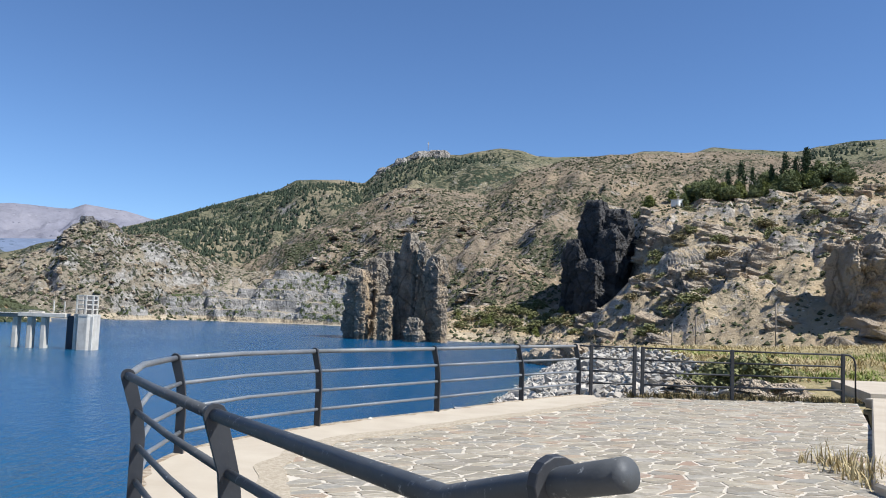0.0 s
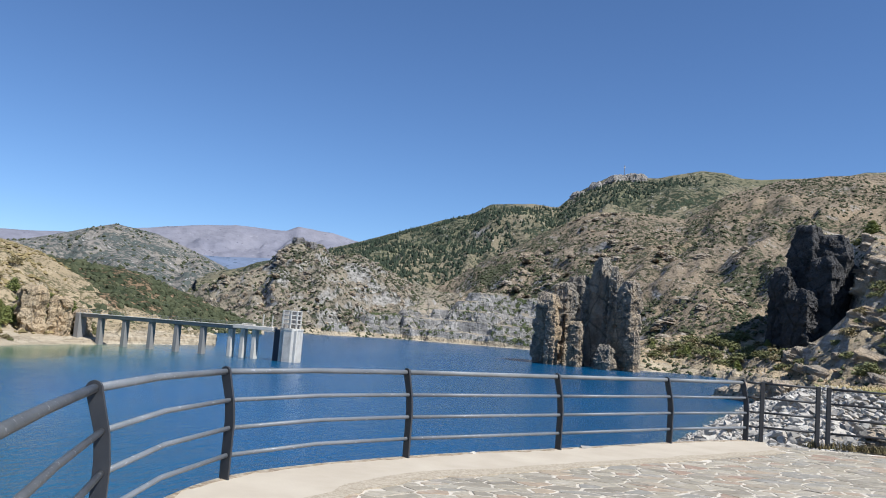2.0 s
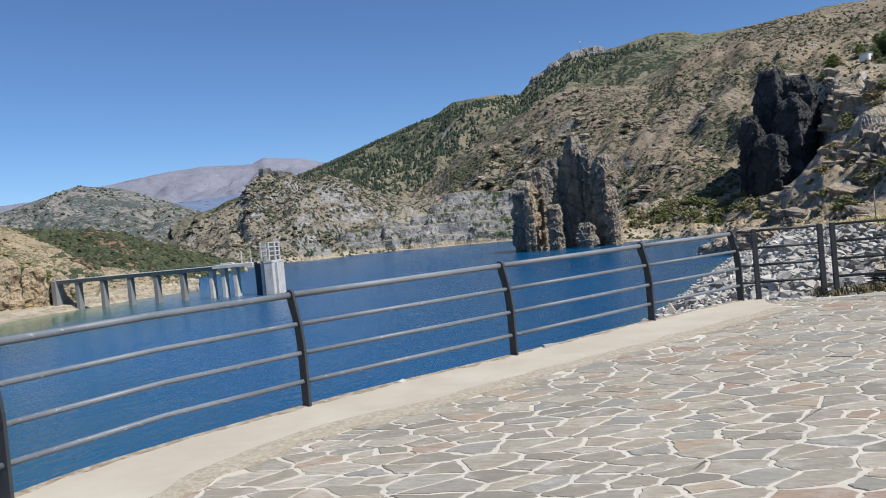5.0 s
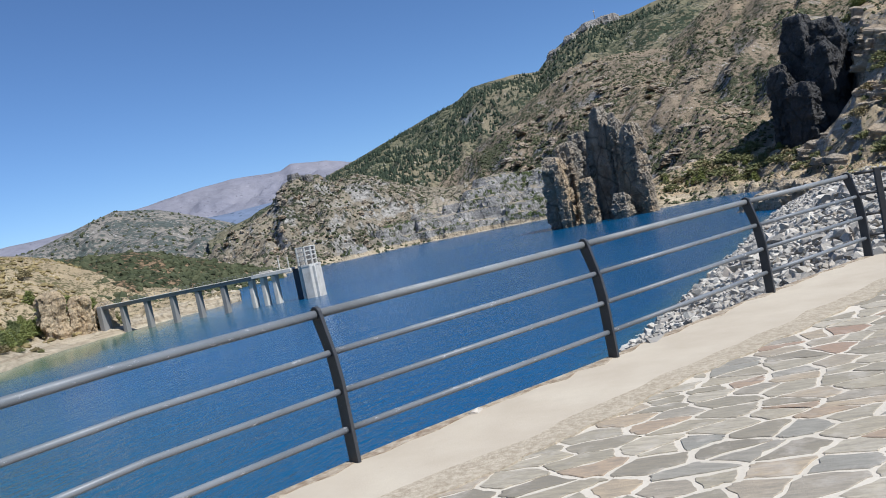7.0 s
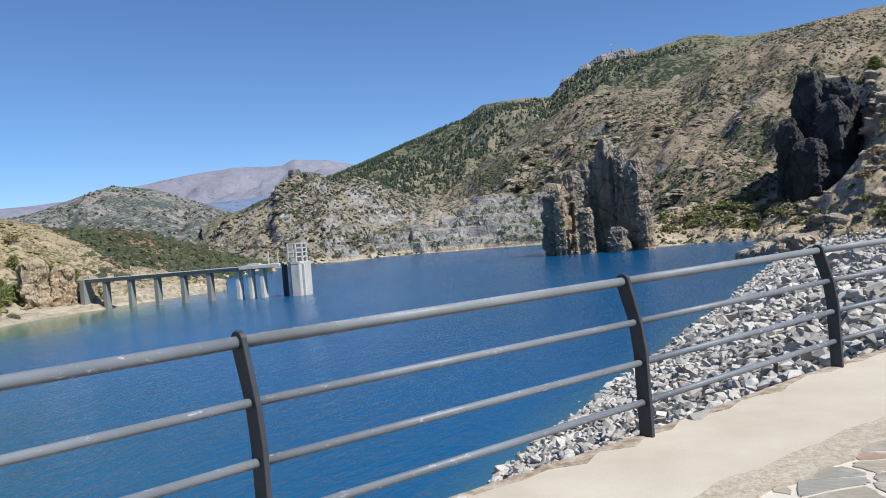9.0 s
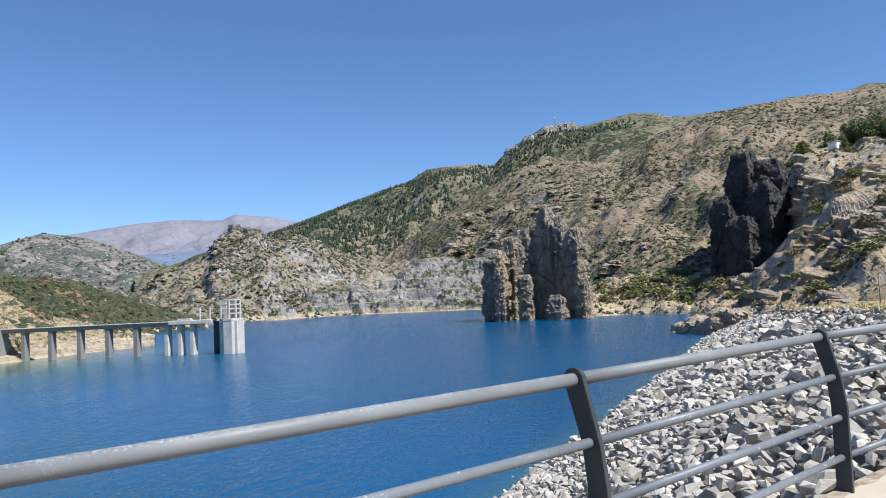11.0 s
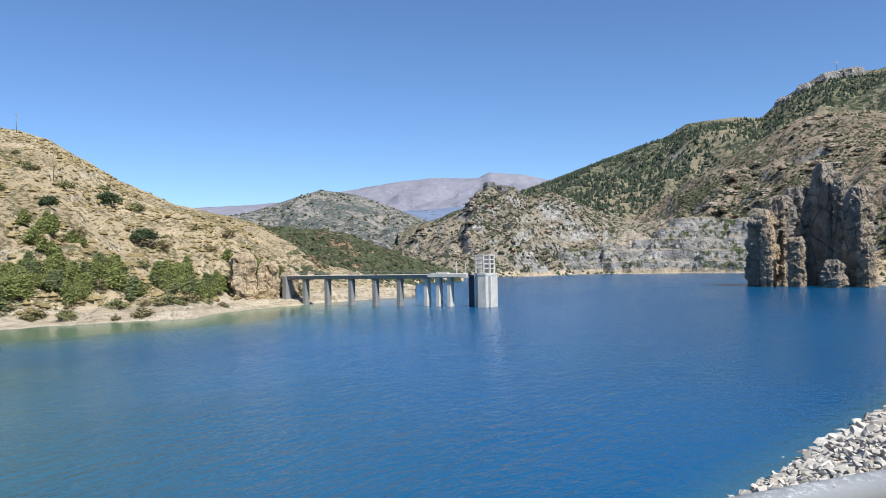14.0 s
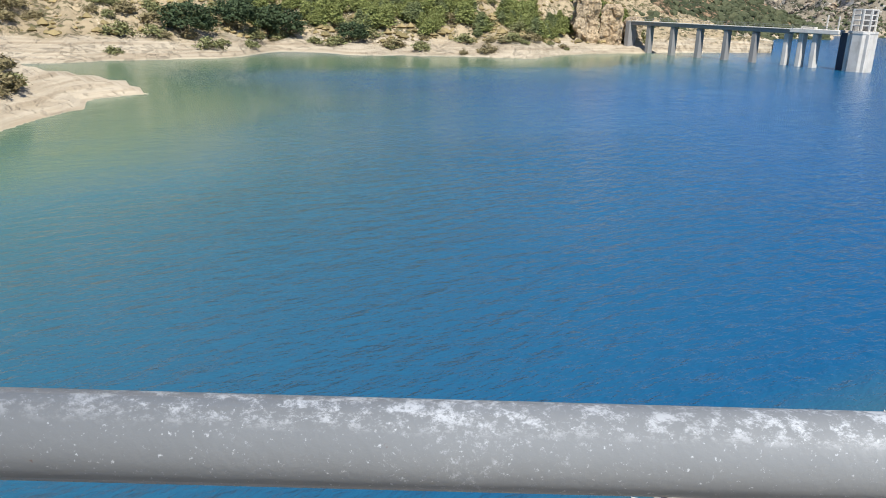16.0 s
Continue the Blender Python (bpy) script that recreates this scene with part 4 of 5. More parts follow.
M_PINE = leaf_mat("pine_needles", (0.185, 0.21, 0.062), (0.32, 0.33, 0.11))
M_DARKLEAF = leaf_mat("dark_foliage", (0.045, 0.068, 0.030), (0.080, 0.105, 0.050))
M_SCRUB = leaf_mat("scrub_foliage", (0.16, 0.165, 0.07), (0.29, 0.28, 0.12))
M_GROVE = leaf_mat("grove_foliage", (0.15, 0.175, 0.075), (0.245, 0.26, 0.11))
M_DRYLEAF = leaf_mat("dry_foliage", (0.19, 0.155, 0.075), (0.33, 0.27, 0.14))
M_MAQ = leaf_mat("maquis_foliage", (0.062, 0.072, 0.036), (0.105, 0.108, 0.055))
M_FOREST = leaf_mat("forest_foliage", (0.035, 0.050, 0.032), (0.075, 0.092, 0.055))
n = Nodes("bark", 0.95, spec=0.1)
M_BARK = n.done(n.mix(n.noise(8, 4, 0.6, n.scaled(1, 1, 0.2)), (0.07, 0.05, 0.035), (0.16, 0.12, 0.085)))

BLOB = []
for k in range(8):
    bm = bmesh.new()
    bmesh.ops.create_icosphere(bm, subdivisions=1, radius=1)
    for v in bm.verts:
        v.co *= 0.75 + 0.5 * noise.noise(v.co * 1.7 + Vector((k * 9, 0, 0))) + 0.15 * noise.noise(v.co * 5 + Vector((k, 3, 0)))
    bm.verts.index_update()
    BLOB.append((np.array([v.co[:] for v in bm.verts]), [tuple(v.index for v in f.verts) for f in bm.faces]))
    bm.free()
TUFT = []
for k in range(6):
    r = random.Random(170 + k)
    v, f = [], []
    for i in range(18):
        o = Vector((r.gauss(0, 1), r.gauss(0, 1), r.gauss(0, 1))).normalized() * r.uniform(0.35, 1.0)
        e = Vector((r.gauss(0, 1), r.gauss(0, 1), r.gauss(0.4, 1))).normalized() * r.uniform(0.35, 0.6)
        w = e.cross(Vector((r.gauss(0, 1), r.gauss(0, 1), r.gauss(0, 1)))).normalized() * r.uniform(0.12, 0.22)
        i0 = len(v)
        v += [(o - e * 0.5)[:], (o + w)[:], (o + e * 0.7)[:], (o - w)[:]]
        f.append((i0, i0 + 1, i0 + 2, i0 + 3))
    TUFT.append((np.array(v), f))
CHIP = []
for k in range(6):
    r = random.Random(70 + k)
    v = [(r.uniform(0.7, 1.2) * math.cos(a), r.uniform(0.7, 1.2) * math.sin(a), r.uniform(-0.2, 0.3)) for a in (i * math.tau / 5 for i in range(5))] + [(0, 0, r.uniform(0.8, 1.2)), (0, 0, -0.7)]
    CHIP.append((np.array(v), [(i, (i + 1) % 5, 5) for i in range(5)] + [((i + 1) % 5, i, 6) for i in range(5)]))


def crown_spots(kind, r):
    out = []
    if kind == "cypress":
        for k in range(60):
            t = k / 59
            w = 0.085 * math.sin(math.pi * min(1, 0.15 + 0.85 * t) ** 0.8) + 0.012
            a = r.uniform(0, 6.28)
            out.append(((w * math.cos(a), w * math.sin(a), 0.06 + 0.92 * t), (0.05, 0.05, 0.075), a, (0, 0)))
    elif kind == "pine":
        for k in range(170):
            t = r.random() ** 0.8
            w = (0.30 * (1 - t) ** 0.75 + 0.03) * r.uniform(0.35, 1.08)
            a = r.uniform(0, 6.28)
            s = r.uniform(0.05, 0.10) * (1.25 - 0.6 * t)
            out.append(((w * math.cos(a), w * math.sin(a), 0.14 + 0.84 * t), (s * 1.2, s * 1.2, s), a, (r.uniform(-0.4, 0.4), 0)))
    elif kind == "broad":
        for k in range(150):
            th, ph = r.uniform(0, 6.28), math.acos(r.uniform(-0.5, 1))
            rad = r.uniform(0.7, 1.08) * (1 + 0.25 * noise.noise(Vector((math.cos(th) * 1.5, math.sin(th) * 1.5, ph))))
            s = r.uniform(0.07, 0.13)
            out.append(((0.55 * rad * math.sin(ph) * math.cos(th), 0.55 * rad * math.sin(ph) * math.sin(th), 0.52 + 0.42 * rad * math.cos(ph)), (s, s, s * 0.85), th, (r.uniform(-0.5, 0.5), 0)))
    else:
        for k in range(46):
            th, ph = r.uniform(0, 6.28), math.acos(r.uniform(-0.1, 1))
            rad = r.uniform(0.5, 1.1)
            s = r.uniform(0.14, 0.26)
            out.append(((0.75 * rad * math.sin(ph) * math.cos(th), 0.75 * rad * math.sin(ph) * math.sin(th), 0.16 + 0.62 * rad * math.cos(ph)), (s, s, s * 0.85), th, (r.uniform(-0.5, 0.5), 0)))
    return out


def tree(name, kind, mat, seed, label, category):
    """A tree or bush of height 1 at the origin: a tapered trunk, limbs and a crown of clumps."""
    r = random.Random(seed)
    root = thing(name, (0, 0, 0), label, category)
    bm = bmesh.new()
    rings = []
    tall = {"cypress": 0.5, "pine": 0.9, "broad": 0.5, "bush": 0.25}[kind]
    for k in range(6):
        t = k / 5
        w = (0.022 if kind != "bush" else 0.03) * (1 - 0.75 * t)
        off = Vector((0.012 * math.sin(5 * t + seed), 0.012 * math.cos(4 * t), tall * t - 0.05))
        rings.append([bm.verts.new(off + Vector((w * math.cos(a), w * math.sin(a), 0))) for a in (i * math.tau / 6 for i in range(6))])
    for a, b in zip(rings, rings[1:]):
        for i in range(6):
            bm.faces.new((a[i], a[(i + 1) % 6], b[(i + 1) % 6], b[i]))
    for k in range(0 if kind == "cypress" else 7):
        t = r.uniform(0.3, 0.9)
        o = Vector((0, 0, tall * t))
        a = r.uniform(0, 6.28)
        e = o + Vector((math.cos(a), math.sin(a), 0.5)) * (0.22 if kind != "broad" else 0.38) * (1.1 - 0.5 * t)
        side = Vector((-math.sin(a), math.cos(a), 0)) * 0.008
        up = Vector((0, 0, 0.01))
        v = [bm.verts.new(x) for x in (o - side, o + side, o + up, e)]
        for f in ((0, 1, 3), (1, 2, 3), (2, 0, 3)):
            bm.faces.new([v[i] for i in f])
    part("trunk", bm, M_BARK, root)
    vs, fs, base = [], [], 0
    for k, (p, sc, rz, tilt) in enumerate(crown_spots(kind, r)):
        leafy = k % 5 != 0
        v, f = TUFT[k % 6] if leafy else BLOB[k % 8]
        m = np.array(Euler((tilt[0], tilt[1], rz)).to_matrix())
        vs.append((v * np.array(sc) * (1.55 if leafy else 0.8)) @ m.T + np.array(p))
        fs.extend([tuple(i + base for i in face) for face in f])
        base += len(v)
    mesh_from("crown", np.concatenate(vs).tolist(), fs, mat, root)
    return root


KINDS = {
    "pine": [tree("pine_tree", "pine", M_PINE, k, "bright green pine tree on the dry slope", "tree") for k in range(4)],
    "cypress": [tree("cypress_tree", "cypress", M_DARKLEAF, 10 + k, "tall narrow dark cypress on the hilltop", "tree") for k in range(2)],
    "dark": [tree("holm_oak", "broad", M_DARKLEAF, 20 + k, "dense dark green oak by the shore", "tree") for k in range(3)],
    "wood": [tree("pine_tree", "pine", M_GROVE, 30 + k, "dark pine in the hilltop grove", "tree") for k in range(3)],
    "bush": [tree("bush", "bush", M_SCRUB, 40 + k, "grey-green bush on dry ground", "bush") for k in range(4)],
    "dry": [tree("bush", "bush", M_DRYLEAF, 50 + k, "brown sun-dried bush on pale ground", "bush") for k in range(3)],
    "round": [tree("olive_tree", "broad", M_GROVE, 60 + k, "rounded green tree in the hilltop grove", "tree") for k in range(2)],
}
FRESH = {id(o) for group in KINDS.values() for o in group}


def plant(kind, p, h, wide=1.0, group=""):
    src = rng.choice(KINDS[kind])
    m = Matrix.LocRotScale(Vector(p) - Vector((0, 0, 0.05 * h)), Euler((0, 0, rng.uniform(0, 6.28))), None)
    if id(src) in FRESH:
        FRESH.discard(id(src))
        ob = src
        ob.matrix_basis = m
    else:
        ob = copy_thing(src, m)
    ob.scale = (h * wide, h * wide, h)
    if group:
        ob["group"] = group
    return ob


def on(name, az, v):
    return HILLS[name](az, v)


# the shore wood on the west bank
for k in range(270):
    az = rng.uniform(41, 64)
    v = 0.125 + 0.07 * rng.random() + 0.015 * math.sin(az * 1.7)
    if noise.noise(Vector((az * 0.55, 3, v * 9))) < -0.33:
        continue
    plant(rng.choice(["pine", "pine", "pine", "pine", "pine", "wood"]), on("west_hill", az, v), rng.uniform(2.8, 5.4), rng.uniform(1.05, 1.5), "pines along the west shore")
for k in range(26):
    az = rng.uniform(38, 46)
    plant("pine", on("west_hill", az, rng.uniform(0.22, 0.34)), rng.uniform(2.6, 4.6), 1.4, "pines along the west shore")
for k in range(12):
    az = rng.uniform(50, 54)
    plant("pine", on("west_hill", az, rng.uniform(0.24, 0.34)), rng.uniform(3, 5), 1.4, "pines along the west shore")
for az, v, h in ((60.5, 0.10, 6.5), (61.8, 0.11, 6.5), (66.5, 0.09, 7.5), (63.6, 0.115, 6.5), (56.0, 0.09, 5.0)):
    plant("dark", on("west_hill", az, v), h, 1.15, "oaks by the shore")
for az, v, h in ((58.9, 0.62, 10), (56.6, 0.60, 6.5), (62.0, 0.55, 9), (49.3, 0.62, 8), (47.0, 0.40, 7), (52.5, 0.42, 5)):
    plant("dark", on("west_hill", az, v), h * 0.8, 1.2, "oaks on the open hillside")
for k in range(70):
    az = rng.uniform(36, 74)
    plant(rng.choice(["bush", "bush", "dry"]), on("west_hill", az, 0.045 + 0.11 * rng.random() ** 0.7), rng.uniform(0.8, 2.8), rng.uniform(1.0, 1.5), "bushes along the west shore")
for k in range(45):
    az = rng.uniform(40, 66)
    plant(rng.choice(["bush", "dry"]), on("west_hill", az, rng.uniform(0.16, 0.8)), rng.uniform(1.2, 3.0), rng.uniform(1.0, 1.5), "bushes on the west hillside")
for k in range(26):
    az = rng.uniform(75.5, 82)
    plant(rng.choice(["dry", "dry", "bush"]), on("spit", az, rng.uniform(0.55, 1.0)), rng.uniform(0.7, 2.0), 1.3, "bushes on the spit")
for k in range(24):
    az = rng.uniform(64, 80)
    plant(rng.choice(["dry", "dry", "bush"]), on("west_hill", az, rng.uniform(0.1, 0.26)), rng.uniform(1.2, 3.0), 1.3, "bushes on the west hillside")
# the grove above the cliff
for k in range(46):
    az = rng.uniform(-29, -17.6)
    plant(rng.choice(["wood", "wood", "round"]), on("cliff_hill", az, rng.uniform(0.88, 0.99)), rng.uniform(5, 10.5), rng.uniform(0.9, 1.2), "grove above the cliff")
for k in range(16):
    plant("pine", on("cliff_hill", rng.uniform(-29, -15), rng.uniform(0.90, 0.97)), rng.uniform(6, 10), 1.3, "grove above the cliff")
for az in (-21.3, -22.2, -22.9, -24.1, -24.9, -25.6, -26.2, -26.3):
    plant("cypress", on("cliff_hill", az, 0.94), rng.uniform(13, 19), 1.0, "cypresses above the cliff")
for k in range(60):
    az = rng.uniform(-31, -12)
    plant(rng.choice(["bush", "bush", "dry"]), on("cliff_hill", az, rng.uniform(0.05, 0.9)), rng.uniform(1.5, 4.5), rng.uniform(1.1, 1.6), "bushes on the cliff slope")
for k in range(46):
    az = rng.uniform(-11, -2.2)
    plant(rng.choice(["bush", "pine", "bush", "dry"]), on("east_shore_bank", az, rng.uniform(0.35, 0.95)), rng.uniform(2.2, 5.0), 1.3, "trees behind the beach")
for k in range(22):
    plant(rng.choice(["bush", "dry"]), on("east_shore_bank", rng.uniform(-18, -10.5), rng.uniform(0.12, 0.95)), rng.uniform(1.2, 3.6), 1.4, "bushes on the cliff slope")

spots = []
for k in range(17000):
    az, v = rng.uniform(-30, 25), rng.uniform(0.05, 0.955)
    p = on("forested_mountain", az, v)
    if fbm(p * 0.0035, 61, 4) + 0.10 < 0.25 * rng.random():
        continue
    h = rng.uniform(3.5, 7.5)
    spots.append((p, (h * 0.45, h * 0.45, h), rng.uniform(0, 6), (0, 0)))
scatter("forest", CHIP, spots, M_FOREST, "distant pine forest on the mountain", "forest")
spots = []
for name, count, lo, hi, a, b in (("scrub_hill", 20000, -30, 14, 0.5, 1.9), ("crag_hill", 6500, 10, 31, 0.5, 1.8), ("mid_mountain", 1200, 26, 46, 3, 6), ("cliff_hill", 4200, -31, -11, 0.3, 1.2), ("east_shore_bank", 900, -19, -2, 0.4, 1.3)):
    for k in range(count):
        p = on(name, rng.uniform(lo, hi), rng.uniform(0.04, 0.99))
        if fbm(p * 0.012, 63, 4) < rng.uniform(-0.5, 0.35):
            continue
        h = rng.uniform(a, b)
        spots.append((p, (h, h, h * 0.9), rng.uniform(0, 6), (0, 0)))
scatter("scrub", CHIP, spots, M_MAQ, "scattered scrub over the dry hills", "scrub")
spots = []
for k in range(1500):
    p = on("maquis_knoll", rng.uniform(25.5, 42), rng.uniform(0.05, 0.99))
    if fbm(p * 0.02, 64, 4) < rng.uniform(-0.6, 0.2):
        continue
    h = rng.uniform(1.0, 2.6)
    spots.append((p, (h * 1.3, h * 1.3, h), rng.uniform(0, 6), (0, 0)))
scatter("maquis", BLOB, spots, M_MAQ, "dense dark maquis on the knoll", "scrub")
spots = []
for k in range(15000):
    p = on("west_hill", rng.uniform(38, 80), rng.uniform(0.10, 0.99))
    if fbm(p * 0.035, 66, 4) < rng.uniform(-0.45, 0.4):
        continue
    h = 0.25 + 0.9 * rng.random() ** 2.2
    spots.append((p, (h * 1.4, h * 1.4, h), rng.uniform(0, 6), (0, 0)))
n = Nodes("dry_tussock", 0.95, spec=0.1)
M_TUSSOCK = n.done(n.mix(n.random(True), (0.15, 0.12, 0.055), (0.30, 0.23, 0.11)))
scatter("tussocks", CHIP, spots, M_TUSSOCK, "dry tussocks over the west hillside", "grass")


# ---- intake tower and bridge ----
n = Nodes("weathered_concrete", 0.9, spec=0.2)
c = n.mix(n.ramp(n.noise(0.5, 5, 0.6), (0.3, 0.0), (0.7, 1.0)), (0.46, 0.42, 0.36), (0.62, 0.58, 0.51))
c = n.mix(n.ramp(n.noise(1.1, 5, 0.7, n.scaled(1, 1, 0.12)), (0.55, 0.0), (0.75, 0.6)), c, (0.30, 0.27, 0.23))
n.bump(n.noise(3, 5, 0.7), 0.4, 0.08)
M_CONC = n.done(c)
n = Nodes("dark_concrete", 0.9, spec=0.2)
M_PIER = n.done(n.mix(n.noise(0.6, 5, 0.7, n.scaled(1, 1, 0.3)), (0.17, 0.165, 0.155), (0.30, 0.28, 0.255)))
n = Nodes("gate_steel", 0.6, 0.3, 0.4)
M_GATEPANEL = n.done(n.mix(n.noise(0.8, 4, 0.6), (0.035, 0.045, 0.065), (0.07, 0.075, 0.09)))
DECK = -2.9

tower = thing("intake_tower", (-82.0, 195.6, WATER_Z - 2), "pale concrete intake tower with an open frame on top", "tower")


def prism(name, parent, center, r, sides, z0, z1, mat, turn=0.0, label="", sy=1.0):
    bm = bmesh.new()
    rings = []
    for z in (z0, z1):
        rings.append([bm.verts.new((center[0] + r * math.cos(a), center[1] + sy * r * math.sin(a), z)) for a in (turn + k * math.tau / sides for k in range(sides))])
    for k in range(sides):
        bm.faces.new((rings[0][k], rings[0][(k + 1) % sides], rings[1][(k + 1) % sides], rings[1][k]))
    bm.faces.new(rings[1])
    bm.faces.new(rings[0][::-1])
    bmesh.ops.bevel(bm, geom=[e for e in bm.edges if abs(e.verts[0].co.z - e.verts[1].co.z) > 0.5], offset=0.06, segments=1, affect="EDGES")
    ob = part(name, bm, mat, parent, label)
    return ob


Z = WATER_Z - 2          # parts below are given in the tower's own frame
prism("shaft", tower, (0, 0), 2.9, 8, 0, DECK - Z, M_CONC, 0.39)
prism("collar", tower, (0, 0), 3.0, 8, DECK - Z, DECK - Z + 0.5, M_CONC, 0.39)
for k in range(4):
    a = 0.39 + k * math.tau / 4 + 0.4
    box(tower, "buttress", (2.75 * math.cos(a), 2.75 * math.sin(a), 0), (2.75 * math.cos(a), 2.75 * math.sin(a), DECK - Z - 0.02), 0.7, 0.5, M_CONC)
top = DECK - Z + 0.5
for x, y in ((-2.0, -1.7), (0.2, -1.9), (1.6, -1.2), (-2.0, 1.5), (1.6, 1.5)):
    box(tower, "frame_post", (x, y, top), (x, y, top + 4.6), 0.4, 0.4, M_CONC)
for z in (1.2, 2.3, 3.4, 4.5):
    for a, b in (((-2.0, -1.7), (0.2, -1.9)), ((0.2, -1.9), (1.6, -1.2)), ((1.6, -1.2), (1.6, 1.5)), ((-2.0, 1.5), (1.6, 1.5)), ((-2.0, -1.7), (-2.0, 1.5))):
        box(tower, "frame_beam", (*a, top + z), (*b, top + z), 0.22, 0.28, M_CONC)
box(tower, "side_wall", (-2.05, -0.1, top), (-2.05, -0.1, top + 4.4), 0.15, 2.6, M_PIER)
box(tower, "back_wall", (-0.2, 1.5, top), (-0.2, 1.5, top + 4.4), 3.0, 0.15, M_PIER)
box(tower, "gate_panel", (-3.9, 0.2, 0), (-3.9, 0.2, DECK - Z), 1.9, 0.5, M_GATEPANEL, "dark steel sluice gate panel")
tower_z = Z

bridge = thing("service_bridge", (-84.4, 195.4, 0), "long concrete service bridge on slender piers", "bridge")
box(bridge, "deck", (-2.2, 0, DECK - 0.05), (-13.5, -0.2, DECK - 0.05), 3.2, 1.0, M_CONC)
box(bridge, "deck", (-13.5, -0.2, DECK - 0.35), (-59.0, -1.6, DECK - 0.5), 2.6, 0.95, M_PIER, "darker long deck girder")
box(bridge, "slab", (-13.5, -0.2, DECK + 0.2), (-59.0, -1.6, DECK + 0.05), 3.2, 0.16, M_CONC)
for x in (-7.6, -10.9, -14.4):
    box(bridge, "pier", (x, 0, WATER_Z - 3), (x, 0, DECK - 0.55), 1.15, 2.2, M_CONC)
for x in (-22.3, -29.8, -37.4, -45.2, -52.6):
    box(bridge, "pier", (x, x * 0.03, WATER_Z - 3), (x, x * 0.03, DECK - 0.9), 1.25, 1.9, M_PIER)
box(bridge, "abutment", (-59.0, -1.7, -12), (-59.0, -1.7, DECK + 0.1), 1.6, 3.2, M_PIER)
for k in range(24):
    x = -3.2 - k * 2.4
    box(bridge, "rail_post", (x, -1.45 + x * 0.027, DECK + 0.2), (x, -1.45 + x * 0.027, DECK + 1.15), 0.07, 0.07, M_PIER)
for z in (0.75, 1.15):
    box(bridge, "handrail", (-2.4, -1.5, DECK + z), (-58.6, -3.05, DECK + z - 0.1), 0.06, 0.06, M_PIER)
for x, h in ((-3.6, 3.4), (-6.2, 3.6)):
    box(bridge, "gantry_post", (x, 0.9, DECK), (x, 0.9, DECK + h), 0.28, 0.28, M_CONC)
box(bridge, "kiosk", (-8.2, 0.2, DECK + 0.4), (-11.6, 0.2, DECK + 0.4), 1.4, 0.9, M_CONC)

# ---- hut, poles and masts ----
p = HILLS["cliff_hill"](-17.9, 0.88)
hut = thing("hut", (p.x, p.y, p.z + 1.6), "small white flat-roofed hut among the trees", "building", rz=38)
n = Nodes("white_render", 0.85)
M_WHITE = n.done(n.mix(n.noise(0.9, 4), (0.70, 0.69, 0.65), (0.82, 0.81, 0.78)))
box(hut, "wall", (-3.2, 0, 0.6), (3.2, 0, 0.6), 4.6, 3.6, M_WHITE)
box(hut, "roof", (-3.6, 0, 2.5), (3.6, 0, 2.5), 5.2, 0.25, M_CONC)
box(hut, "doorway", (-1.2, -2.32, -0.2), (-0.2, -2.32, -0.2), 0.06, 1.9, M_DARK)
box(hut, "window_pane", (0.9, -2.32, 0.9), (2.1, -2.32, 0.9), 0.06, 0.9, M_DARK)
n = Nodes("grey_wood", 0.9)
M_POLE = n.done(n.mix(n.noise(3, 4, 0.6, n.scaled(1, 1, 0.1)), (0.16, 0.135, 0.11), (0.27, 0.235, 0.20)))


def ground_z(x, y):
    left = by_y([(4.6, -14, 0), (4.6, 8.0, 0), (9.6, 17.3, 0), (10.0, 26.0, 0), (12.5, 42.0, 0), (15.0, 60.0, 0), (23.0, 100.0, 0), (37.0, 165.0, 0), (44.0, 206.0, 0)], y, 0)
    w = (max(0.0, x - left) / 220) ** (1 / 1.8)
    return 0.02 + by_y([(0, -14, -0.1), (0, 18, -0.15), (0, 42, 0.0), (0, 100, -2.0), (0, 206, -6.3)], y, 2) + min(1, w * 6) * (0.5 * fbm(Vector((x, y, 0)) * 0.06, 21) + 0.03 * (x - left))


for az, d, h in ((-18.9, 66, 2.3), (-20.7, 62, 2.7), (-26.3, 60, 3.6)):
    q = at_bearing(az, d)
    pole = thing("pole", (q.x, q.y, ground_z(q.x, q.y)), "thin weathered grey pole in the dry grass", "pole", "poles in the grass")
    tube("shaft", [Vector((0, 0, -0.2)), Vector((0, 0, h * 0.6)), Vector((0.01, 0, h))], 0.05, M_POLE, pole, 8)
    tube("cap", [Vector((0.01, 0, h)), Vector((0.01, 0, h + 0.05))], 0.06, M_DARK, pole, 8)
for az, h in ((54.6, 9), (55.6, 8), (52.4, 12)):
    q = HILLS["west_hill"](az, 0.97 if h < 10 else 0.55)
    mast = thing("power_pole", (q.x, q.y, q.z), "slender power line pole on the hillside", "pole", "power line poles")
    tube("shaft", [Vector((0, 0, -0.5)), Vector((0, 0, h))], 0.14, M_POLE, mast, 6)
    box(mast, "crossarm", (-0.9, 0, h - 0.6), (0.9, 0, h - 0.6), 0.12, 0.12, M_POLE)
q = HILLS["forested_mountain"](0.2, 0.99)
mast = thing("mast", (q.x, q.y, q.z), "thin radio mast on the rocky summit", "mast")
tube("shaft", [Vector((0, 0, -5)), Vector((0, 0, 24))], 0.5, M_POLE, mast, 6)
box(mast, "antenna", (-1.5, 0, 20), (1.5, 0, 20), 0.6, 2.0, M_WHITE)

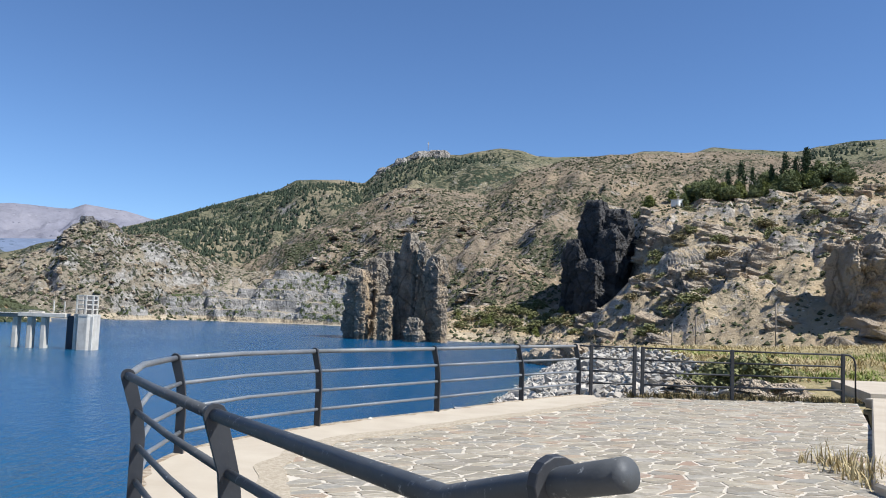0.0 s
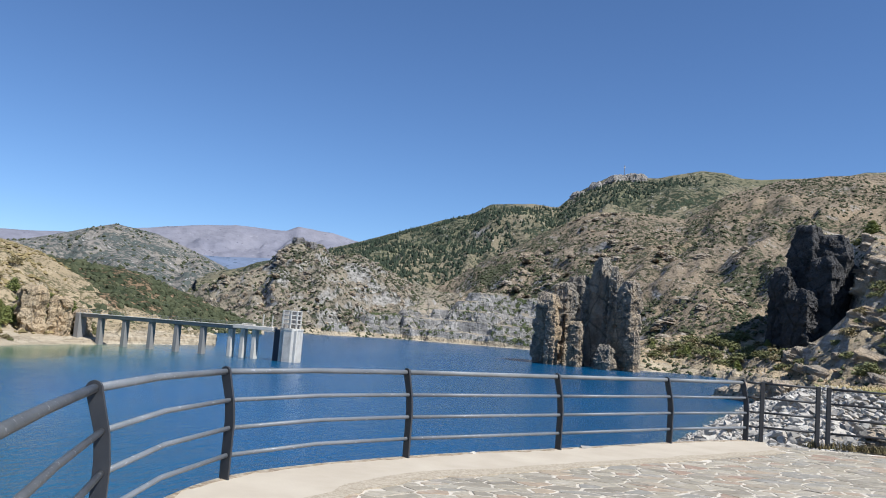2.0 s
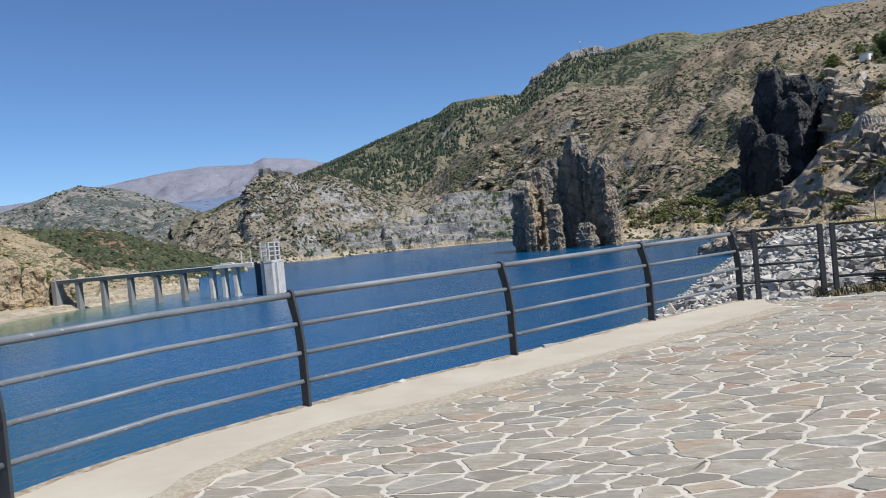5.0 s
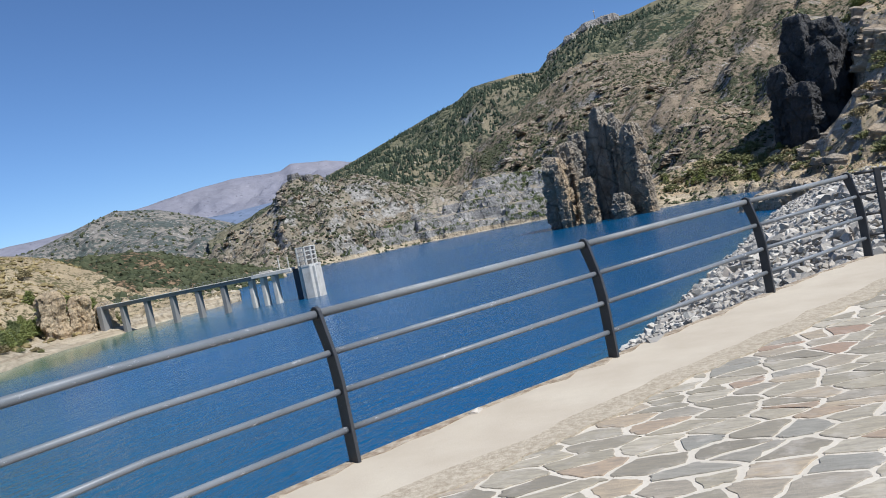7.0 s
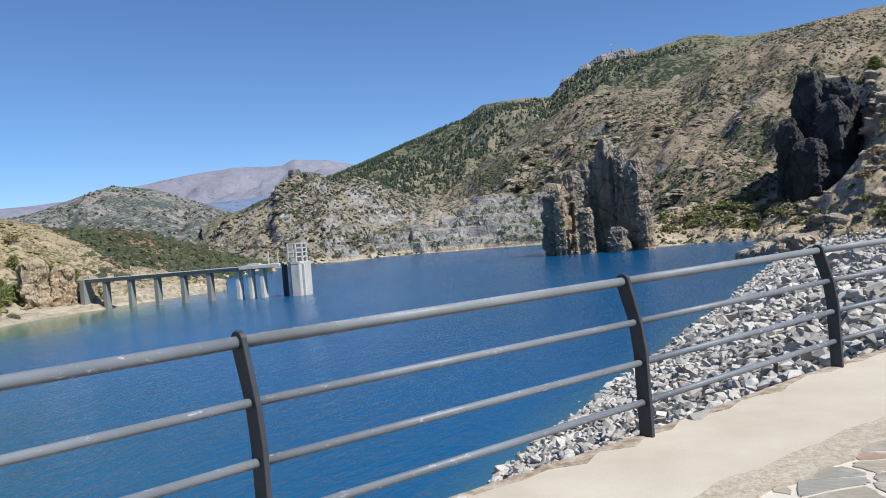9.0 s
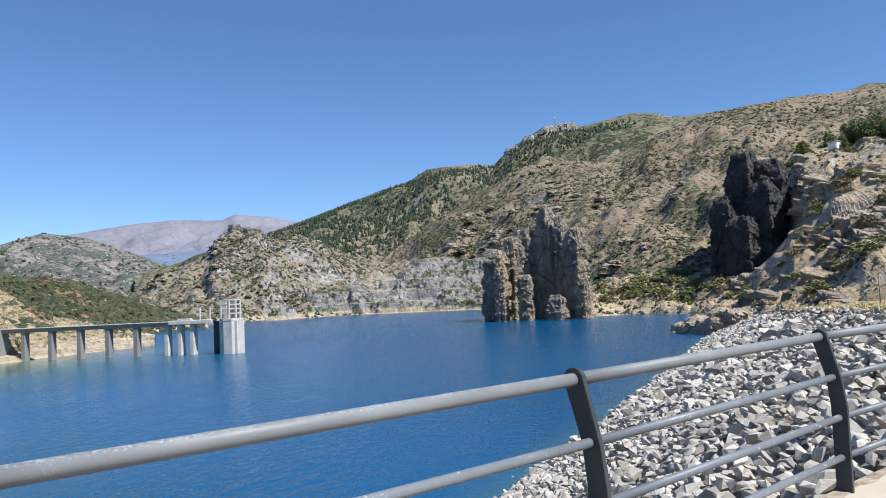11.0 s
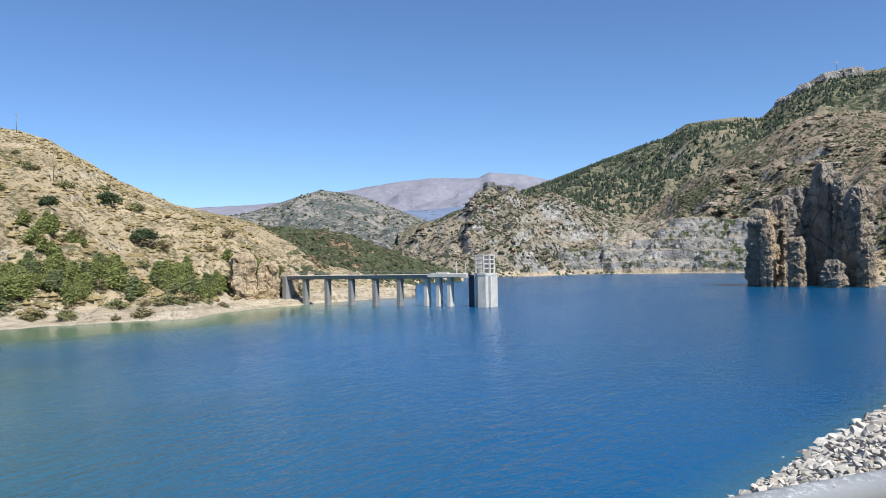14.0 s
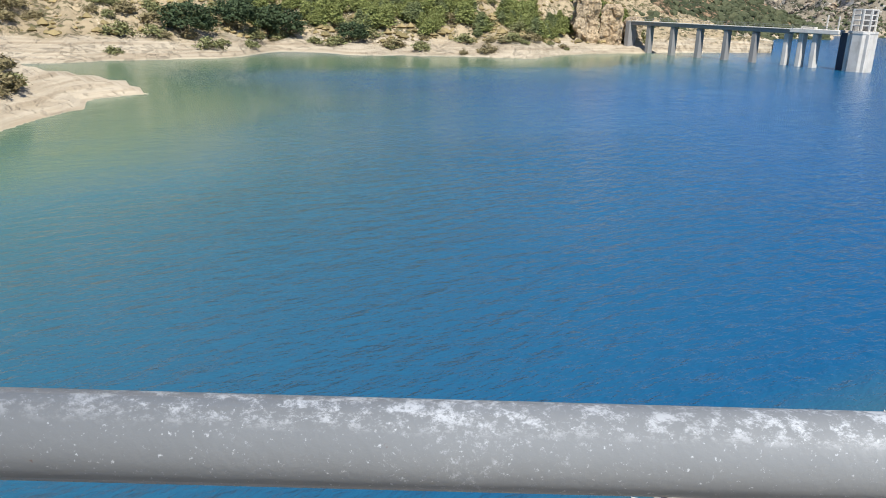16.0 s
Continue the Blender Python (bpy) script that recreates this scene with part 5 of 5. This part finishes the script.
# ---- low walls and kerb of the terrace's landward side ----
for (ax, ay), (bx, by) in (((4.55, -14), (4.55, 8.0)), ((4.6, 8.05), (9.9, 17.35)), ((9.75, 17.5), (13.5, 17.9))):
    w = thing("kerb_wall", (0, 0, 0), "low pale concrete kerb beside the terrace", "kerb", kind="structure")
    box(w, "block", (ax, ay, 0.0), (bx, by, 0.0), 0.28, 0.22, M_KERB)
slab("road", [(10.2, 18.2), (40, 19.5), (40, 24), (11.5, 22.5)], -0.1, 0.16, M_KERB, "pale concrete road behind the terrace", "road")
boulder = scatter("boulder", LEDGE, [((7.9, 19.3, -0.15), (0.95, 0.7, 0.75), 0.4, (0, 0.1))], M_CLIFF, "large rounded pale boulder behind the barrier", "rock", kind="thing")
for (x, y, s) in ((6.7, 21.0, 0.5), (9.3, 20.4, 0.6)):
    scatter("boulder", LEDGE[3:], [((x, y, -0.2), (s * 1.4, s, s), x, (0, 0.1))], M_CLIFF, "large rounded pale boulder behind the barrier", "rock", kind="thing")

# ---- grass ----
BLADES = []
for k in range(6):
    r = random.Random(90 + k)
    v, f = [], []
    for b in range(9):
        a, lean, h = r.uniform(0, 6.28), r.uniform(0.1, 0.6), r.uniform(0.5, 1.0)
        ox, oy = r.uniform(-0.25, 0.25), r.uniform(-0.25, 0.25)
        sx, sy = -math.sin(a) * 0.022, math.cos(a) * 0.022
        i = len(v)
        mx, my = ox + lean * 0.35 * h * math.cos(a), oy + lean * 0.35 * h * math.sin(a)
        v += [(ox - sx, oy - sy, 0), (ox + sx, oy + sy, 0), (mx + sx * 0.7, my + sy * 0.7, 0.6 * h), (mx - sx * 0.7, my - sy * 0.7, 0.6 * h), (ox + lean * h * math.cos(a), oy + lean * h * math.sin(a), h)]
        f += [(i, i + 1, i + 2, i + 3), (i + 3, i + 2, i + 4)]
    BLADES.append((np.array(v), f))
n = Nodes("dry_grass", 0.9, spec=0.15)
M_STRAW = n.done(n.mix(n.random(True), (0.36, 0.28, 0.13), (0.58, 0.47, 0.26)))
n = Nodes("green_grass", 0.9, spec=0.15)
M_GREENGRASS = n.done(n.mix(n.random(True), (0.16, 0.20, 0.045), (0.30, 0.31, 0.09)))
spots, green = [], []
for k in range(5200):
    y = 20 + 75 * rng.random() ** 1.3
    left = by_y([(10.2, 17.3, 0), (10.4, 26.0, 0), (12.7, 42.0, 0), (15.2, 60.0, 0), (23.2, 100.0, 0)], y, 0)
    x = left + 45 * rng.random() ** 1.5
    if 18 < y < 23.5 and x > 10:
        continue
    h = rng.uniform(0.14, 0.42)
    row = ((x, y, ground_z(x, y) - 0.03), (1.1, 1.1, h), rng.uniform(0, 6), (0, 0))
    (green if fbm(Vector((x, y, 0)) * 0.09, 71) > 0.12 + 0.2 * rng.random() else spots).append(row)
scatter("dry_grass", BLADES, spots, M_STRAW, "tall straw-dry grass beside the dam", "grass")
scatter("green_weeds", BLADES, green, M_GREENGRASS, "green weeds among the dry grass", "grass")
spots = [((4.75 + rng.uniform(-0.3, 0.5), 8.5 + rng.uniform(-0.7, 1.2), 0.0), (0.45, 0.45, rng.uniform(0.15, 0.42)), rng.uniform(0, 6), (0, 0)) for k in range(40)]
scatter("grass_tuft", BLADES, spots, M_STRAW, "dry grass tuft growing at the terrace edge", "grass")
spots = []
for k in range(240):
    t = rng.random()
    spots.append(((4.2 + 5.4 * t, 17.0 + 0.62 * t + rng.uniform(-0.12, 0.1), 0.0), (0.35, 0.35, rng.uniform(0.06, 0.2)), rng.uniform(0, 6), (0, 0)))
scatter("gate_weeds", BLADES, spots, M_TUSSOCK, "withered weeds under the barrier", "grass")
for x, y, h in ((9.2, 22.6, 1.1), (8.5, 23.2, 0.9), (10.6, 25.2, 1.0)):
    o = plant("bush", (x, y, -0.25), h, 1.2, "green bushes behind the barrier")

# ---- rubble of the dam slope ----
ROCKS = []
for k in range(14):
    r = random.Random(200 + k)
    bm = bmesh.new()
    for i in range(11):
        v = Vector((r.gauss(0, 1), r.gauss(0, 1), r.gauss(0, 1))).normalized()
        v = Vector((v.x, v.y * r.uniform(0.6, 0.9), v.z * r.uniform(0.45, 0.75)))
        bm.verts.new(v)
    bmesh.ops.convex_hull(bm, input=bm.verts[:])
    bmesh.ops.delete(bm, geom=[v for v in bm.verts if not v.link_faces], context="VERTS")
    bm.verts.index_update()
    ROCKS.append((np.array([v.co[:] for v in bm.verts]), [tuple(v.index for v in f.verts) for f in bm.faces]))
    bm.free()


def rubble_mat(name, island):
    n = Nodes(name, 0.88, spec=0.2)
    base = n.ramp(n.random(island), (0.0, (0.28, 0.255, 0.22)), (0.3, (0.46, 0.415, 0.345)), (0.6, (0.58, 0.525, 0.44)), (0.85, (0.68, 0.63, 0.54)), (1.0, (0.50, 0.42, 0.33)))
    c = n.mix(n.ramp(n.noise(5, 5, 0.7), (0.35, 0.6), (0.65, 0.0)), base, (0.24, 0.22, 0.20))
    c = n.mix(n.ramp(n.noise(1.7, 4), (0.55, 0.0), (0.75, 0.5)), c, (0.55, 0.46, 0.36))
    n.bump(n.noise(14, 5, 0.7), 0.6, 0.04)
    return n.done(c)


M_RUBBLE = rubble_mat("rubble", True)
M_RUBBLE_NEAR = rubble_mat("rubble_near", False)
near, rest = [], []
y = 2.0
s_of = lambda v, p: ((v + 6) / 211) ** (1 / p)
for i in range(2000):
    step = 0.45 if y < 62 else 0.85
    y += step
    if y > 203:
        break
    s0 = s_of(y, 1.6)
    a, b = slope_place(s0, 0), slope_place(s0, 1)
    count = int((b - a).length / step)
    for j in range(count + 3):
        v = (j - 2 + rng.uniform(-0.4, 0.4)) / count
        s = min(1, max(0, s0 + rng.uniform(-0.5, 0.5) * step / 130))
        p = slope_place(s, v)
        size = step * rng.uniform(0.36, 0.82) * (1.55 if rng.random() < 0.14 else 1.0)
        if v > 0.92:
            size = min(size, 0.26)
        p = p + Vector((rng.uniform(-0.1, 0.1), rng.uniform(-0.1, 0.1), rng.uniform(-0.12, 0.10)))
        row = (p, (size, size * rng.uniform(0.7, 1.0), size * rng.uniform(0.7, 1.1)), rng.uniform(0, 6.28), (rng.uniform(-0.6, 0.6), rng.uniform(-0.6, 0.6)))
        (near if v > 0.80 and 13.2 < p.y < 22 and p.x > -1 and len(near) < 300 else rest).append(row)
rubble = thing("rubble_slope", (0, 0, 0), "grey and white rubble stones covering the dam slope", "stones")
scatter("loose_rubble", ROCKS, rest, M_RUBBLE, "loose grey rubble stones", "", rubble)
ROCK_MESH = []
for v, f in ROCKS:
    me = bpy.data.meshes.new("stone")
    me.from_pydata([tuple(c) for c in v.tolist()], [], f)
    me.materials.append(M_RUBBLE_NEAR)
    ROCK_MESH.append(me)
for k, (p, sc, rz, tilt) in enumerate(near):
    ob = new("stone", ROCK_MESH[k % 14])
    ob.matrix_basis = Matrix.LocRotScale(p, Euler((tilt[0], tilt[1], rz)), Vector(sc))
    ob.parent = rubble

# ---- flagstones ----


def inside(x, y, poly):
    hit = False
    for (ax, ay), (bx, by) in zip(poly, poly[1:] + poly[:1]):
        if (ay > y) != (by > y) and x < (bx - ax) * (y - ay) / (by - ay) + ax:
            hit = not hit
    return hit


def clip(poly, mx, my, nx, ny):
    out = []
    for (ax, ay), (bx, by) in zip(poly, poly[1:] + poly[:1]):
        da, db = (ax - mx) * nx + (ay - my) * ny, (bx - mx) * nx + (by - my) * ny
        if da <= 0:
            out.append((ax, ay))
        if da * db < 0:
            t = da / (da - db)
            out.append((ax + (bx - ax) * t, ay + (by - ay) * t))
    return out


rng = random.Random(11)
TURN, STRETCH, STEP = 0.35, 1.7, 0.185
ct, st = math.cos(TURN), math.sin(TURN)


def to_plan(u, v):
    u *= STRETCH
    return u * ct - v * st, u * st + v * ct


seeds = {}
for i in range(-56, 68):
    for j in range(-36, 122):
        if rng.random() < 0.13:
            continue
        seeds[i, j] = ((i + 0.5 * (j % 2) + rng.uniform(-0.46, 0.46)) * STEP, (j + rng.uniform(-0.46, 0.46)) * STEP)
flags_near, flags_far = [], []
for (i, j), (u, v) in seeds.items():
    x, y = to_plan(u, v)
    if not (-4 < x < 10.5 and 5.0 < y < 17.5) or not inside(x, y, floor_outline):
        continue
    cell = [(u - 0.6, v - 0.6), (u + 0.6, v - 0.6), (u + 0.6, v + 0.6), (u - 0.6, v + 0.6)]
    for di in range(-3, 4):
        for dj in range(-3, 4):
            o = seeds.get((i + di, j + dj))
            if o and (di or dj):
                cell = clip(cell, (u + o[0]) / 2, (v + o[1]) / 2, o[0] - u, o[1] - v)
    pts = [Vector((*to_plan(a, b), 0)) for a, b in cell]
    if len(pts) < 3:
        continue
    mid = sum(pts, Vector()) / len(pts)
    outline = []
    gap = rng.uniform(0.013, 0.030)
    for a, b in zip(pts, pts[1:] + pts[:1]):
        for t in (0.0, 0.22, 0.45, 0.7):
            q = a.lerp(b, t)
            d = (mid - q).length
            q = q.lerp(mid, min(0.6, gap / max(d, 0.05) + (0.02 if t == 0 else 0.0)))
            q += Vector((rng.uniform(-1, 1), rng.uniform(-1, 1), 0)) * 0.011
            tries = 0
            while not inside(q.x, q.y, floor_outline) and tries < 20:
                q = q.lerp(mid, 0.07)
                tries += 1
            outline.append(q)
    k = len(outline)
    tilt = Vector((rng.uniform(-0.006, 0.006), rng.uniform(-0.006, 0.006), 0))
    top = 0.0045 + rng.uniform(0, 0.003)
    vs = [(q.x, q.y, -0.004) for q in outline] + [(q.x, q.y, top - 0.003 + (q - mid).dot(tilt)) for q in outline] + [(*(q.lerp(mid, 0.03)).xy, top + (q - mid).dot(tilt)) for q in outline]
    fs = [(a, (a + 1) % k, k + (a + 1) % k, k + a) for a in range(k)] + [(k + a, k + (a + 1) % k, 2 * k + (a + 1) % k, 2 * k + a) for a in range(k)] + [tuple(range(2 * k, 3 * k))]
    (flags_near if -2 < mid.x < 3.4 and 3.6 < mid.y < 12.5 and len(flags_near) < 300 else flags_far).append((vs, fs))
pavement = thing("paving", (0, 0, 0), "irregular grey-brown flagstones set in pale cement", "paving", kind="structure")
for vs, fs in flags_near:
    mesh_from("flagstone", vs, fs, M_FLAG, pavement)
vs, fs = [], []
for v, f in flags_far:
    base = len(vs)
    vs += v
    fs += [tuple(i + base for i in face) for face in f]
tagged(mesh_from("flagstones", vs, fs, M_FLAG_FAR, pavement), "more irregular flagstones set in cement", kind="stuff")
